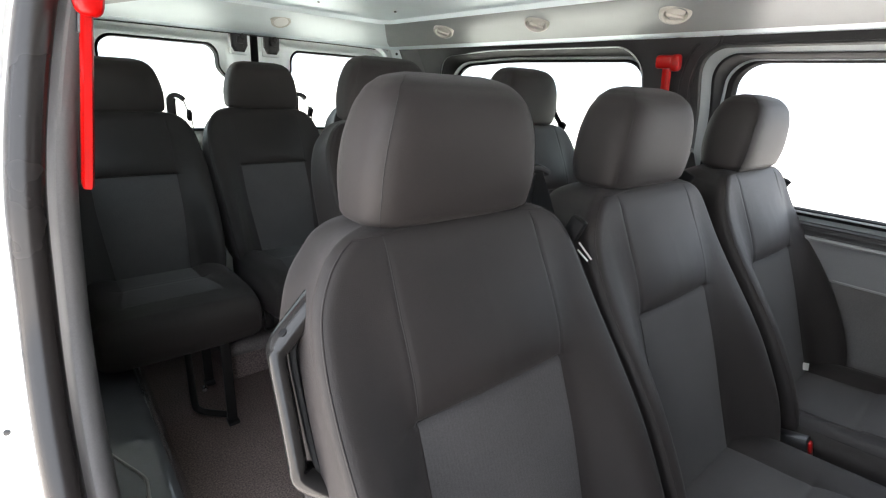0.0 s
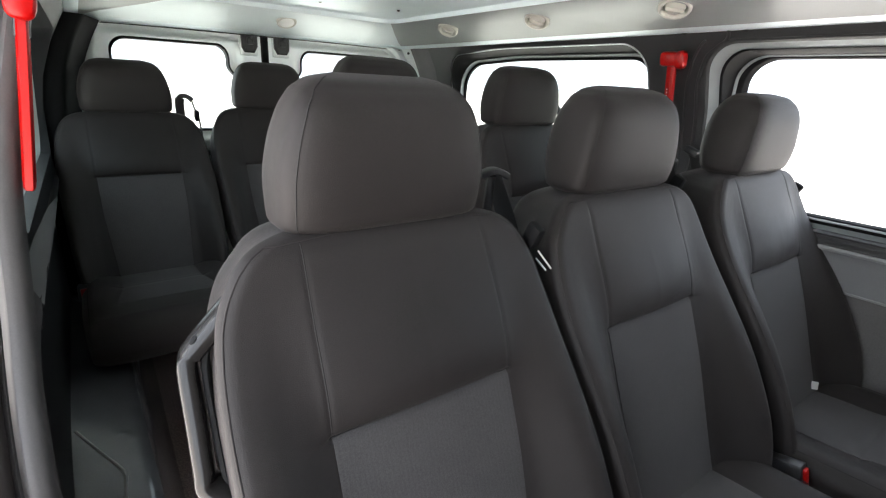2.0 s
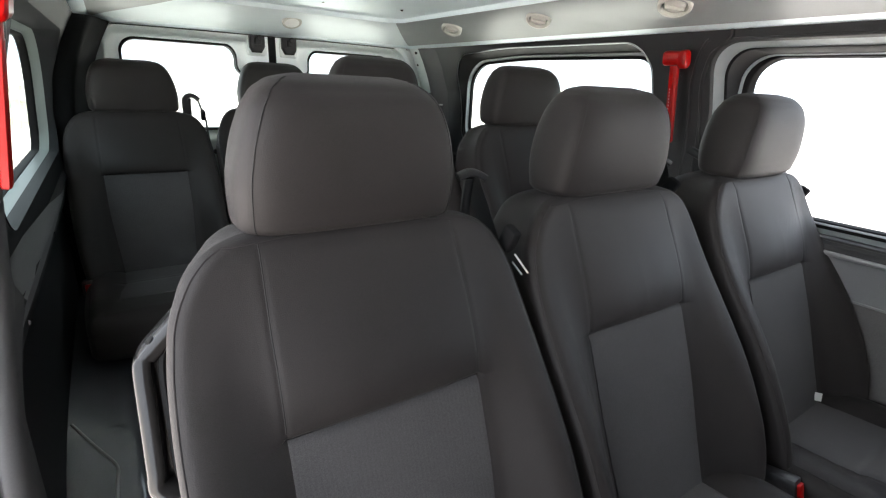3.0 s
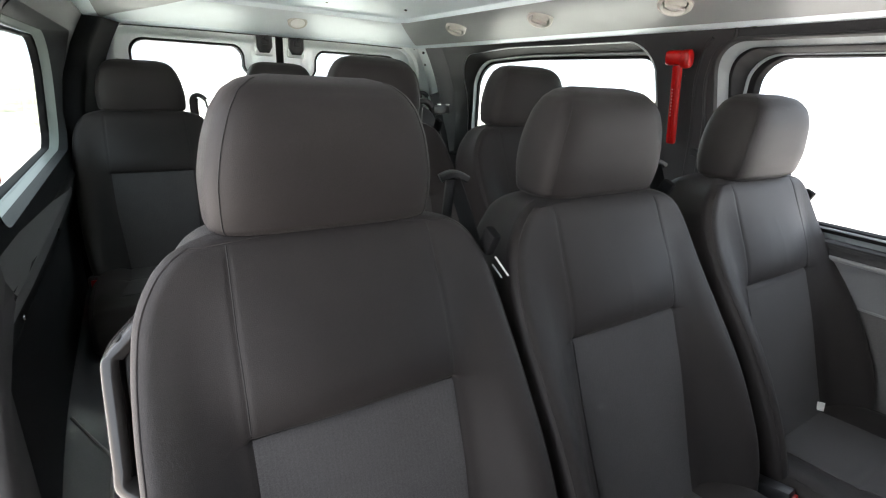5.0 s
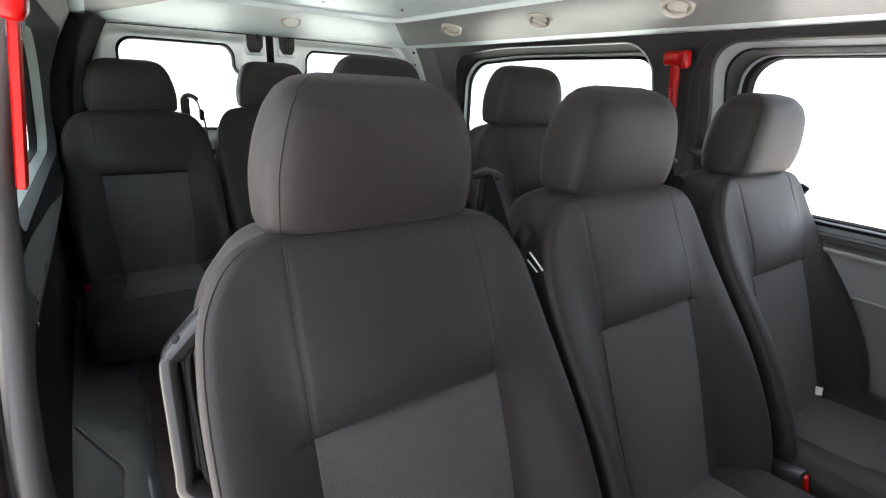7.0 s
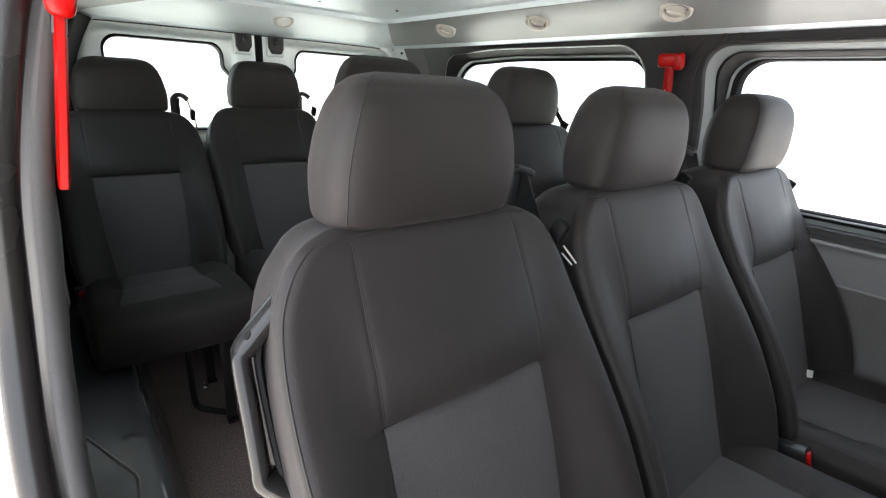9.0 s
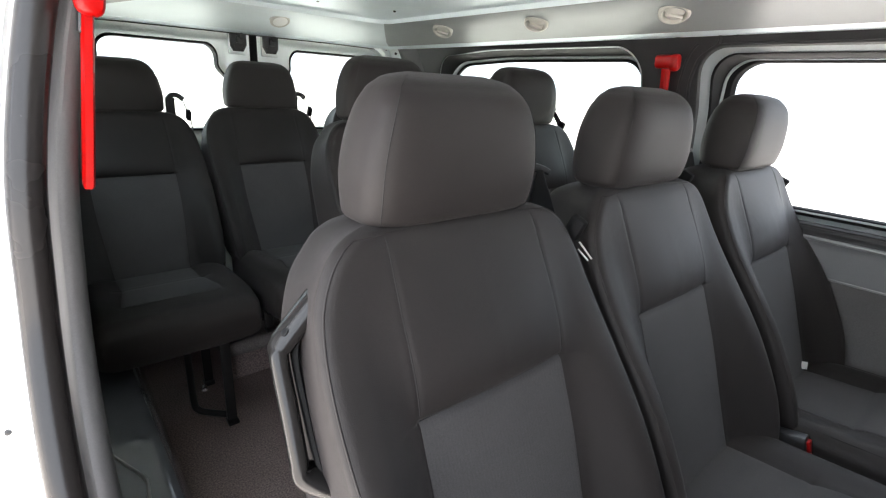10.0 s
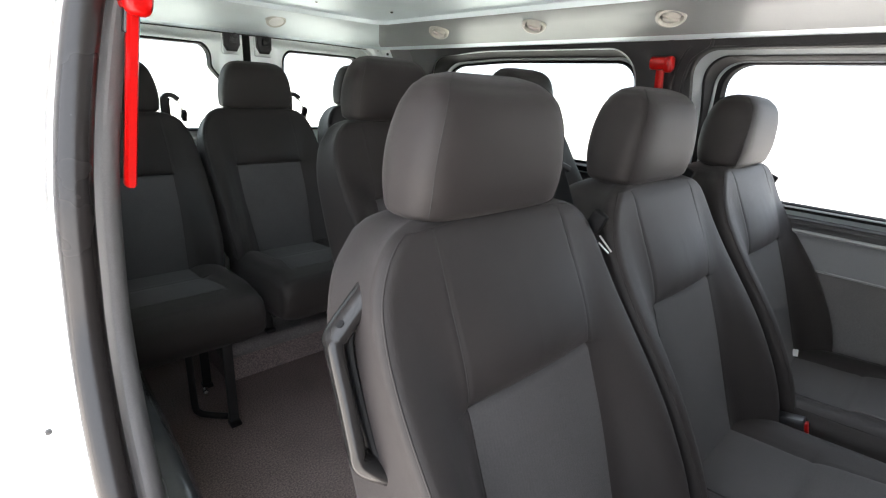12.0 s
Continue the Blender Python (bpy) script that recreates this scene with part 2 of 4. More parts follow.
def outer_x(side, z):
    return XC + side * lerp_table(OUTER, z)


def rounded(y0, y1, z0, z1, r, n=12, side=0):
    """A rounded rectangle as (y, z) pairs; r: one radius or four, from (y0, z0) round by (y1, z0); side: extra points along each half side."""
    r = (r,) * 4 if not isinstance(r, tuple) else r
    ym, zm = (y0 + y1) / 2, (z0 + z1) / 2
    out = []
    for c, ((cy, cz, a0), q) in enumerate(zip(((y0, z0, 180), (y1, z0, 270), (y1, z1, 0), (y0, z1, 90)), r)):
        cy += q if cy == y0 else -q
        cz += q if cz == z0 else -q
        arc = []
        for i in range(n + 1):
            a = radians(a0 + 90 * i / n)
            arc.append((cy + q * math.cos(a), cz + q * math.sin(a)))
        before = [(arc[0][0], zm + (arc[0][1] - zm) * (i + 0.5) / side) if c % 2 == 0 else (ym + (arc[0][0] - ym) * (i + 0.5) / side, arc[0][1]) for i in range(side)]
        after = [(ym + (arc[-1][0] - ym) * (side - i - 0.5) / side, arc[-1][1]) if c % 2 == 0 else (arc[-1][0], zm + (arc[-1][1] - zm) * (side - i - 0.5) / side) for i in range(side)]
        out += before + arc + after
    return out


def square_round(loop, y0, y1, z0, z1):
    """The point of the rectangle's border that belongs to each point of the loop."""
    n = len(loop) // 4
    ym, zm = (y0 + y1) / 2, (z0 + z1) / 2
    ly, lz = [a for a, _ in loop], [b for _, b in loop]
    my, mz = (min(ly) + max(ly)) / 2, (min(lz) + max(lz)) / 2
    out = []
    for c, (y, z) in enumerate(((y0, z0), (y1, z0), (y1, z1), (y0, z1))):
        ky, kz = loop[c * n + n // 2]
        for i in range(n):
            py, pz = loop[c * n + i]
            upright = (i <= n // 2) == (c % 2 == 0)
            if i == n // 2:
                out.append((y, z))
            elif upright:
                out.append((y, z + (zm - z) * min(max((pz - kz) / (mz - kz), 0), 1)))
            else:
                out.append((y + (ym - y) * min(max((py - ky) / (my - ky), 0), 1), z))
    return out


def sheet(surface, y0, y1, z0, z1, ny, nz):
    return grid([[surface(y0 + (y1 - y0) * i / ny, z0 + (z1 - z0) * j / nz) for i in range(ny + 1)] for j in range(nz + 1)])


def holed(surface, loop, y0, y1, z0, z1, rings=6):
    edge = square_round(loop, y0, y1, z0, z1)
    return grid([[surface(a + (c - a) * k / rings, b + (d - b) * k / rings) for (a, b), (c, d) in zip(edge, loop)] for k in range(rings + 1)], True)


def offset_loop(loop, d):
    """The loop grown outwards by d."""
    cy = (min(a for a, _ in loop) + max(a for a, _ in loop)) / 2
    cz = (min(b for _, b in loop) + max(b for _, b in loop)) / 2
    hy = (max(a for a, _ in loop) - min(a for a, _ in loop)) / 2
    hz = (max(b for _, b in loop) - min(b for _, b in loop)) / 2
    return [(cy + (a - cy) * (hy + d) / hy, cz + (b - cz) * (hz + d) / hz) for a, b in loop]


# ---- ground ----
g = 900.0
ground = made("ground", grid([[(-g, -g, -0.58), (g, -g, -0.58)], [(-g, g, -0.58), (g, g, -0.58)]]), GROUND)
tagged(ground, "pale sunlit concrete ground outside the van", "ground", kind="structure")

random.seed(4)
for cx, cy, rx_, ry_ in ((-3.4, 27.0, 1.5, 5.0), (-2.2, 20.0, 0.9, 3.2), (-6.5, 44.0, 2.4, 9.0)):
    rim_pts = [(cx + rx_ * (0.75 + 0.4 * random.random()) * math.cos(a), cy + ry_ * (0.75 + 0.4 * random.random()) * math.sin(a), -0.575) for a in np.linspace(0, 2 * math.pi, 29)[:-1]]
    tagged(made("ground_patch", ([(cx, cy, -0.572)] + rim_pts, [(0, i + 1, (i + 1) % 28 + 1) for i in range(28)]), GRASS), "patch of dry grass in the pale concrete", "grass", kind="structure")

# ---- floor ----
floor = made("floor", box(XC - 0.80, XC + 0.80, Y_FRONT, Y_REAR + 0.05, -0.06, 0.0, 0.0), VINYL, smooth=False)
tagged(floor, "dark brown speckled vinyl floor covering", "floor", kind="structure")
riser = made("floor_riser", box(0.555, XC + 0.795, 1.752, Y_REAR, 0.160, 0.214, 0.022, 5), RISER)
made("riser_face", box(0.60, XC + 0.795, 1.87, Y_REAR, 0.0, 0.158, 0.0), VINYL, riser, "brown speckled vinyl", smooth=False)
tagged(riser, "dark grey vinyl-covered raised step under the rear seats", "floor step", kind="structure")

# ---- side walls ----
WIN_REAR = (0.975, 1.985, 0.852, 1.274)
WIN_FRONT = (-0.80, 0.797, 0.832, 1.266)
WIN_NEAR = (0.990, 2.055, 0.876, 1.228)
PANE_NEAR = (1.040, 2.028, 0.882, 1.203)
R_NEAR = (0.085, 0.09, 0.17, 0.085)
R_REAR, R_FRONT = (0.085, 0.09, 0.125, 0.085), 0.075
REAR_END = [(0.0, 0.0), (0.003, 0.002), (0.015, 0.014), (0.020, 0.020), (0.027, 0.025), (0.029, 0.028), (0.034, 0.046), (0.06, 0.048)]   # the broad frame at the rear end of the large window


def window_loop(span, r):
    """Outline of a side window; the rear one droops towards its rear top corner."""
    loop = rounded(*span, r, 12, 8)
    if span == WIN_REAR:
        loop = [(y, z - 0.020 * ease([(1.55, 0.0), (1.98, 1.0)], y) * ease([(1.0, 0.0), (1.15, 1.0)], z)) for y, z in loop]
    return loop


def side_wall(name, side, cells, y0, y1, label):
    """Wall sheets inside and outside, joined by the reveals of the windows in it. cells: window boxes, in order of y."""
    inner = lambda y, z: (wall_x(side, z), y, z)
    outer = lambda y, z: (outer_x(side, z), y, z)
    zt, zb = 1.312, 0.825
    rows = [-0.02, 0.1, 0.2, 0.3, 0.45, 0.6, 0.67, 0.685, 0.690, 0.694, 0.700, 0.72, 0.75, 0.77, 0.785, 0.790, 0.795, 0.800, 0.805, 0.810, 0.815, 0.82, zb]
    pieces = [grid([[inner(y0 + (y1 - y0) * i / 40, z) for i in range(41)] for z in rows])]
    skin = [sheet(outer, y0, y1, -0.30, zb - 0.02, 40, 16), sheet(outer, y0, y1, zt, 1.45, 40, 4)]
    cuts = [y0]
    for a, b in zip(cells, cells[1:]):
        cuts.append((a[1] + b[0]) / 2)
    cuts.append(y1)
    for (a, b, c, d, r), s, e in zip(cells, cuts, cuts[1:]):
        loop = window_loop((a, b, c, d), r)
        pieces.append(holed(inner, loop, s, e, zb, zt, 12))
        wide = offset_loop(loop, 0.012)
        skin.append(holed(outer, wide, s, e, zb - 0.02, zt))
        pieces.append(grid([[(XC + side * 0.8045, y, z) for y, z in offset_loop(loop, -0.030 if side > 0 else 0.0)], [outer(y, z) for y, z in wide]], True))
    for y in (y0, y1):
        pieces.append(grid([[inner(y, -0.02 + 1.33 * k / 30), outer(y, -0.30 + 1.75 * k / 30)] for k in range(31)]))
    # the near side takes the trim colour with shade in it
    w = made(name, join(*pieces), TRIM if side > 0 else SHADED_TRIM)
    made("outer_skin", join(*skin), BODY, w, "white painted body skin")
    return tagged(w, label, "wall", kind="structure")


wall_left = side_wall("wall_left", FAR, [(*WIN_FRONT, R_FRONT), (*WIN_REAR, R_REAR)], Y_FRONT, Y_REAR, "dark grey plastic-trimmed side wall of the van")
wall_right = side_wall("wall_right", NEAR, [(*WIN_NEAR, R_NEAR)], 0.930, Y_REAR, "dark grey plastic-trimmed side wall behind the open door, shade in its colour")
wall_right_front = side_wall("wall_right_front", NEAR, [(-0.95, -0.45, 0.90, 1.20, 0.05)], Y_FRONT, -0.05, "dark grey side wall ahead of the open door")


WIDE_RINGS = (("trim_lip", ((0.010, 0.003), (0.008, -0.004), (0.003, -0.005), (-0.001, 0.001), (-0.002, 0.012)), TRIM, ""),
              ("reveal", ((-0.001, 0.003), (-0.003, 0.005), (-0.011, 0.011), (-0.015, 0.016)), SILVER, "silver painted metal reveal"),
              ("inner_frame", ((-0.013, 0.017), (-0.014, 0.011), (-0.017, 0.013), (-0.023, 0.793)), RUBBER, "black inner frame"),
              ("bead", ((-0.020, 0.794), (-0.021, 0.788), (-0.024, 0.787), (-0.0265, 0.790), (-0.027, 0.795)), SILVER, "thin silver bead"),
              ("gasket", ((-0.026, 0.797), (-0.026, 0.791), (-0.029, 0.790), (-0.031, 0.793), (-0.033, 0.808)), RUBBER, "black rubber gasket"))
NEAR_RINGS = (("trim_lip", ((0.004, 0.003), (0.0, -0.002), (-0.004, 0.001), (-0.008, 0.778), (-0.011, 0.784)), SHADED_TRIM, ""),
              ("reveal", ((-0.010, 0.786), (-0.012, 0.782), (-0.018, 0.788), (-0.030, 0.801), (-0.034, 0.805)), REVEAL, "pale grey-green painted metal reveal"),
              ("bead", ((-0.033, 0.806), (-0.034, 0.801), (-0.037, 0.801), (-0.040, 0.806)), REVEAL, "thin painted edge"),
              ("gasket", ((-0.039, 0.809), (-0.041, 0.805), (-0.047, 0.806), (-0.054, 0.811), (-0.056, 0.826)), RUBBER, "black rubber gasket"))
# trim_lip here is silver to paint in the gloss highlight on the trim edge
NARROW_RINGS = (("trim_lip", ((0.002, 0.003), (0.0015, -0.004), (0.0, -0.005), (-0.0015, -0.004), (-0.002, 0.004)), SILVER, "thin edge strip, silver colour as its glossy highlight"),
                ("reveal", ((-0.001, 0.002), (-0.004, 0.010), (-0.016, 0.784), (-0.021, 0.792)), RUBBER, "black plastic reveal"),
                ("bead", ((-0.0185, 0.786), (-0.020, 0.779), (-0.0225, 0.778), (-0.025, 0.786), (-0.0285, 0.797)), SILVER, "thin silver bead"),
                ("gasket", ((-0.028, 0.798), (-0.029, 0.791), (-0.033, 0.790), (-0.037, 0.792), (-0.038, 0.803)), RUBBER, "black rubber gasket"))


def side_window(name, side, span, r, rings, label):
    """Raised lip, painted reveal, rubber gasket and pane in one opening of a side wall."""
    a, b, c, d = span
    loop = window_loop(span, r)
    glass_x = XC + side * 0.803
    inner_loop = rounded(*PANE_NEAR, (0.06, 0.05, 0.135, 0.06), 12, 8)

    def grown(d):
        """The opening's outline moved by d; the near window narrows to its own pane outline."""
        if rings is WIDE_RINGS:
            ym, hy = (a + b) / 2, (b - a) / 2
            return [(y - lerp_table(REAR_END, -d) * max(0.0, (y - ym) / hy), z) for y, z in offset_loop(loop, d)]
        if rings is not NEAR_RINGS:
            return offset_loop(loop, d)
        q = min(-d / 0.056, 1.0)
        return [(a0 + (a1 - a0) * q, b0 + (b1 - b0) * q) for (a0, b0), (a1, b1) in zip(loop, inner_loop)]
    w = thing(name, (glass_x, (a + b) / 2, c), label, "window", kind="structure")

    tilt = 0.08 if rings is NEAR_RINGS else 0.0

    def ring(steps):
        rows = []
        for grow, depth in steps:
            sunk = [side * 0.012 * ease([(1.62, 0.0), (1.95, 1.0)], y) if rings is NARROW_RINGS and steps is rings[0][1] else side * 0.014 * (1 - ease([(0.85, 0.0), (0.93, 1.0)], z)) if rings is WIDE_RINGS and steps is rings[1][1] else 0.0 for y, z in loop]
            rows.append([((wall_x(side, z) + side * depth + e) if abs(depth) < 0.02 else XC + side * (depth - tilt * (z - 1.03)), y, z) for (y, z), e in zip(grown(grow), sunk)])
        return grid(rows, True)
    for part_name, steps, mat, text in rings:
        made(part_name, ring(steps), mat, w, text)
    deep = 0.003 if name == "window_1" else 0.022 if tilt else 0.0
    hole = grown(-0.053 if tilt else -0.029 if deep else -0.034)
    pane = grid([[(XC + side * (x - tilt * (z - 1.03)), y, z) for y, z in hole] for x in (0.801 + deep, 0.805 + deep)], True, True)
    made("pane", pane, GLASS if name == "window_1" else TINTED, w, "clear glass pane" if name == "window_1" else "lightly tinted glass pane", smooth=False)
    return w


side_window("window_1", FAR, WIN_FRONT, R_FRONT, WIDE_RINGS, "large fixed side window with silver reveal and rubber gasket")
side_window("window_2", FAR, WIN_REAR, R_REAR, NARROW_RINGS, "rear side window with rounded corners and silver reveal")
side_window("window_3", NEAR, WIN_NEAR, R_NEAR, NEAR_RINGS, "rear side window behind the open sliding door")

for rr, points in ((0.005, ((0.824, 0.83), (0.824, 0.95), (0.825, 1.053), (0.828, 1.10), (0.828, 1.137), (0.825, 1.17), (0.819, 1.195), (0.798, 1.238), (0.763, 1.262), (0.747, 1.275), (0.742, 1.288), (0.741, 1.309))),
                   (0.004, ((0.858, 0.83), (0.860, 0.95), (0.860, 1.049), (0.857, 1.156), (0.849, 1.193), (0.835, 1.231), (0.815, 1.262), (0.80, 1.275)))):
    path = smooth_path([(wall_x(FAR, z) + 0.0005, y, z) for y, z in points], 8)
    tagged(made("trim", tube(path, rr, rr, 12), TRIM), "raised edge of the dark grey pillar trim", "trim", kind="structure")

# lighter lower wall panels under the windows
strip = grid([[(wall_x(FAR, z) - 0.0025, y, z) for y in np.linspace(Y_FRONT + 0.02, 1.7, 40)] for z in (0.695, 0.702, 0.725, 0.75, 0.77, 0.784, 0.792)])
tagged(made("wall_panel", strip, PANEL), "lighter grey plastic strip along the lower wall", "wall panel", kind="structure")
lower = grid([[(wall_x(FAR, z) - 0.003, y, z) for y in np.linspace(Y_FRONT + 0.02, 2.0, 50)] for z in np.linspace(0.01, 0.689, 26)])
tagged(made("wall_panel", lower, CARPET), "dark brownish-grey felt lining on the lower wall", "wall panel", kind="structure")
# ridges in a pale colour that paints their highlight lines
for z, rr in ((0.692, 0.0045), (0.797, 0.0055)):
    tagged(made("trim", tube([(wall_x(FAR, z) - 0.001, y, z) for y in np.linspace(Y_FRONT + 0.02, 1.7, 24)], rr, rr, 10), LIT_RIDGE), "raised edge along the lower wall strip, pale grey as its highlight", "trim", kind="structure")
near_strip = grid([[(wall_x(NEAR, z0 + (z1 - z0) * k) + 0.0025, y, z0 + (z1 - z0) * k) for y, z0, z1 in ((0.94, 0.752, 0.862), (1.1, 0.742, 0.856), (1.3, 0.736, 0.838), (1.5, 0.735, 0.820), (1.7, 0.739, 0.802), (1.84, 0.746, 0.787), (1.91, 0.752, 0.768))] for k in np.linspace(0, 1, 8)])
tagged(made("wall_panel", near_strip, PANEL), "lighter grey plastic panel below the side window", "wall panel", kind="structure")

# ---- headliner ----
def ceiling_loop(half, y0, y1, r, n=10):
    return rounded(XC - half, XC + half, y0, y1, r, n)


rings = []
for half, y1, r, z, zr in ((0.672, Y_REAR - 0.03, 0.03, 1.300, 1.286), (0.652, Y_REAR - 0.045, 0.03, 1.301, 1.288), (0.635, Y_REAR - 0.075, 0.035, 1.308, 1.297),
                           (0.60, Y_REAR - 0.11, 0.05, 1.318, 1.309), (0.48, 2.06, 0.06, 1.336, 1.330), (0.40, 1.945, 0.06, 1.352, 1.346),
                           (0.392, 1.935, 0.06, 1.356, 1.350), (0.388, 1.930, 0.06, 1.372, 1.364), (0.375, 1.915, 0.06, 1.377, 1.370), (0.2, 1.6, 0.06, 1.384, 1.38), (0.02, 1.0, 0.01, 1.388, 1.388)):
    y0 = Y_FRONT + (Y_REAR - y1)
    rings.append([(x, y, z + (zr - z) * min(max((y - 1.0) / 1.0, 0), 1)) for x, y in ceiling_loop(half, y0, y1, r)])
# the rim's lighter material paints in the window highlight along the duct edge
tagged(made("trim", grid(rings[:3], True), LINER), "lower rim of the headliner duct, silver colour as its window highlight", "trim", kind="structure")
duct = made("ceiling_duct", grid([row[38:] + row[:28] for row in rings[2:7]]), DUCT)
# rear part of the same moulding, its brightness put into a lighter colour
tagged(made("ceiling_panel", grid([row[27:39] for row in rings[2:7]]), LIT_CROSS), "satin cross panel of the headliner above the rear doors, coloured as lit", "ceiling panel", kind="structure")
tagged(duct, "beige-grey moulded air duct along the headliner edge", "ceiling duct", kind="structure")
rings = rings[6:]
liner_v, liner_f = grid(rings, True)
liner_f.append(tuple(range((len(rings) - 1) * len(rings[0]), len(rings) * len(rings[0]))))
roof_skin = grid([[(XC + a, y, z) for a, z in ((-0.90, 1.40), (-0.895, 1.43), (-0.86, 1.455), (-0.6, 1.465), (0, 1.47), (0.6, 1.465), (0.86, 1.455), (0.895, 1.43), (0.90, 1.40))] for y in np.linspace(Y_FRONT, Y_REAR + 0.1, 8)])
ceiling = made("ceiling", join((liner_v, liner_f), roof_skin), LINER)
tagged(ceiling, "satin silver-white moulded headliner with a raised middle", "ceiling", kind="structure")

edge = smooth_path([(0.30, Y_REAR - 0.035, 1.281), (0.6, Y_REAR - 0.037, 1.2845), (XC, Y_REAR - 0.037, 1.2845), (1.3, Y_REAR - 0.037, 1.2845), (1.59, Y_REAR - 0.035, 1.281)], 8)
tagged(made("trim", tube(edge, 0.0022, 0.0022, 8), TRIM), "thin dark grey seal along the rear edge of the headliner", "trim", kind="structure")

# ---- front end, behind the camera ----
Y_BLOCK = -0.42              # unseen partition, added to limit the front light; its opening lets some over
wf = join(box(XC - 0.81, XC + 0.80, Y_BLOCK - 0.06, Y_BLOCK, 0.0, 0.98, 0.0), box(XC - 0.69, XC + 0.69, Y_BLOCK - 0.06, Y_BLOCK, 1.28, 1.40, 0.0),
          box(XC - 0.81, XC + 0.05, Y_BLOCK - 0.06, Y_BLOCK, 0.98, 1.28, 0.0))
tagged(made("front_light_block", wf, TRIM, smooth=False), "plain dark grey unseen partition added to limit light from the front", "wall", kind="structure")

# ---- rear end ----
def rear_door(name, side, label):
    """One leaf of the rear doors: pressed skin, window with a notch beside the latch, gasket, pane and latch."""
    s = side
    X = lambda d: XC + s * d
    d = thing(name, (X(0.4), Y_REAR, 0.0), label, "door", kind="structure")
    # window: wide below, narrower at the top beside the latch
    loop = rounded(0.100, 0.560, 0.905, 1.243, (0.05, 0.06, 0.055, 0.05), 12, 14)
    loop = [(a + 0.050 * ease([(1.085, 0.0), (1.165, 1.0)], z) * (1 - ease([(0.10, 0.0), (0.30, 1.0)], a)), z) for a, z in loop]

    def face(y):
        return lambda a, z: (X(a), y - 0.035 * (1 - ease([(0.855, 0), (0.892, 1)], z)) - 0.012 * ease([(0.0, 0), (0.09, 0), (0.12, 1), (0.60, 1), (0.64, 0), (1, 0)], a) * ease([(0.85, 0), (0.89, 1), (1.25, 1), (1.275, 0)], z), z)
    inner = face(Y_REAR)
    pieces = [holed(inner, loop, 0.016, 0.70, 0.80, 1.31, 10), sheet(inner, 0.016, 0.70, 0.0, 0.80, 16, 8),
              holed(lambda a, z: (X(a), Y_REAR + 0.06, z), loop, 0.016, 0.78, 0.80, 1.40, 3), sheet(lambda a, z: (X(a), Y_REAR + 0.06, z), 0.016, 0.78, -0.3, 0.80, 4, 4),
              grid([[(X(a), Y_REAR - 0.012 * (1 - k) + 0.06 * k, z) for a, z in loop] for k in (0, 0.25, 1)], True),
              grid([[(X(0.016), Y_REAR + 0.06 * k, z) for k in (0, 1)] for z in np.linspace(0, 1.31, 10)])]
    made("door_skin", join(*pieces), PAINT, d, "silver-white painted metal")

    def ring(steps):
        return grid([[(X(a), y, z) for a, z in offset_loop(loop, grow)] for grow, y in steps], True)
    made("gasket", ring(((0.002, Y_REAR - 0.013), (0.0, Y_REAR - 0.019), (-0.006, Y_REAR - 0.018), (-0.008, Y_REAR + 0.02))), RUBBER, d, "black rubber gasket")
    hole = offset_loop(loop, -0.003)
    made("pane", grid([[(X(a), y, z) for a, z in hole] for y in (Y_REAR + 0.008, Y_REAR + 0.012)], True, True), TINTED, d, "lightly tinted glass pane", smooth=False)
    # latch and its pressed seat
    cx, cz = 0.067, 1.262
    made("latch_seat", join(box(X(cx) - 0.036, X(cx) + 0.036, Y_REAR - 0.014, Y_REAR + 0.004, cz - 0.055, cz + 0.05, 0.006, 3)), PAINT, d, "pressed metal seat")
    out = [(-0.027, 0.043), (0.022, 0.043), (0.032, 0.030), (0.032, -0.018), (0.018, -0.043), (-0.020, -0.043), (-0.031, -0.024), (-0.032, 0.03)]
    body = grid([[(X(cx) - s * a * g, y, cz + b * g) for a, b in out] for g, y in ((1, Y_REAR - 0.010), (1, Y_REAR - 0.026), (0.86, Y_REAR - 0.031))], True, True)
    latch = made("latch", body, BLACK, d, "black plastic door latch")
    made("latch_lever", join(box(X(cx) - 0.012, X(cx) + 0.014, Y_REAR - 0.043, Y_REAR - 0.028, cz - 0.012, cz + 0.016, 0.004),
                             disc((X(cx) + 0.008, Y_REAR - 0.03, cz + 0.014), (0, -1, 0), ((0.012, 0), (0.012, 0.014), (0.008, 0.018)), 16)), BLACK, latch)
    for a, b in ((-0.016, -0.026), (0.016, -0.022)):
        made("screw", disc((X(cx) - s * a, Y_REAR - 0.030, cz + b), (0, -1, 0), ((0.004, 0), (0.004, 0.003), (0.002, 0.004)), 10), STEEL, latch)
    return d


leaf = rear_door("door_1", NEAR, "closed silver-white rear door leaf with a window and black latch")
for x, z in ((0.675, 0.816), (0.691, 0.766)):
    made("bolt", disc((x, Y_REAR - 0.037, z), (0, -1, 0), ((0.010, -0.004), (0.010, 0.006), (0.006, 0.010)), 16), BLACK, leaf, "black bolt head")
rear_door("door_2", FAR, "closed silver-white rear door leaf with a rounded window")
gap = made("door_seal", tube([(XC, Y_REAR + 0.004, z) for z in np.linspace(0.0, 1.30, 14)], 0.016, 0.012, 10, 3, up=(0, 1, 0)), RUBBER)
tagged(gap, "black rubber seal between the rear doors", "seal", kind="structure")
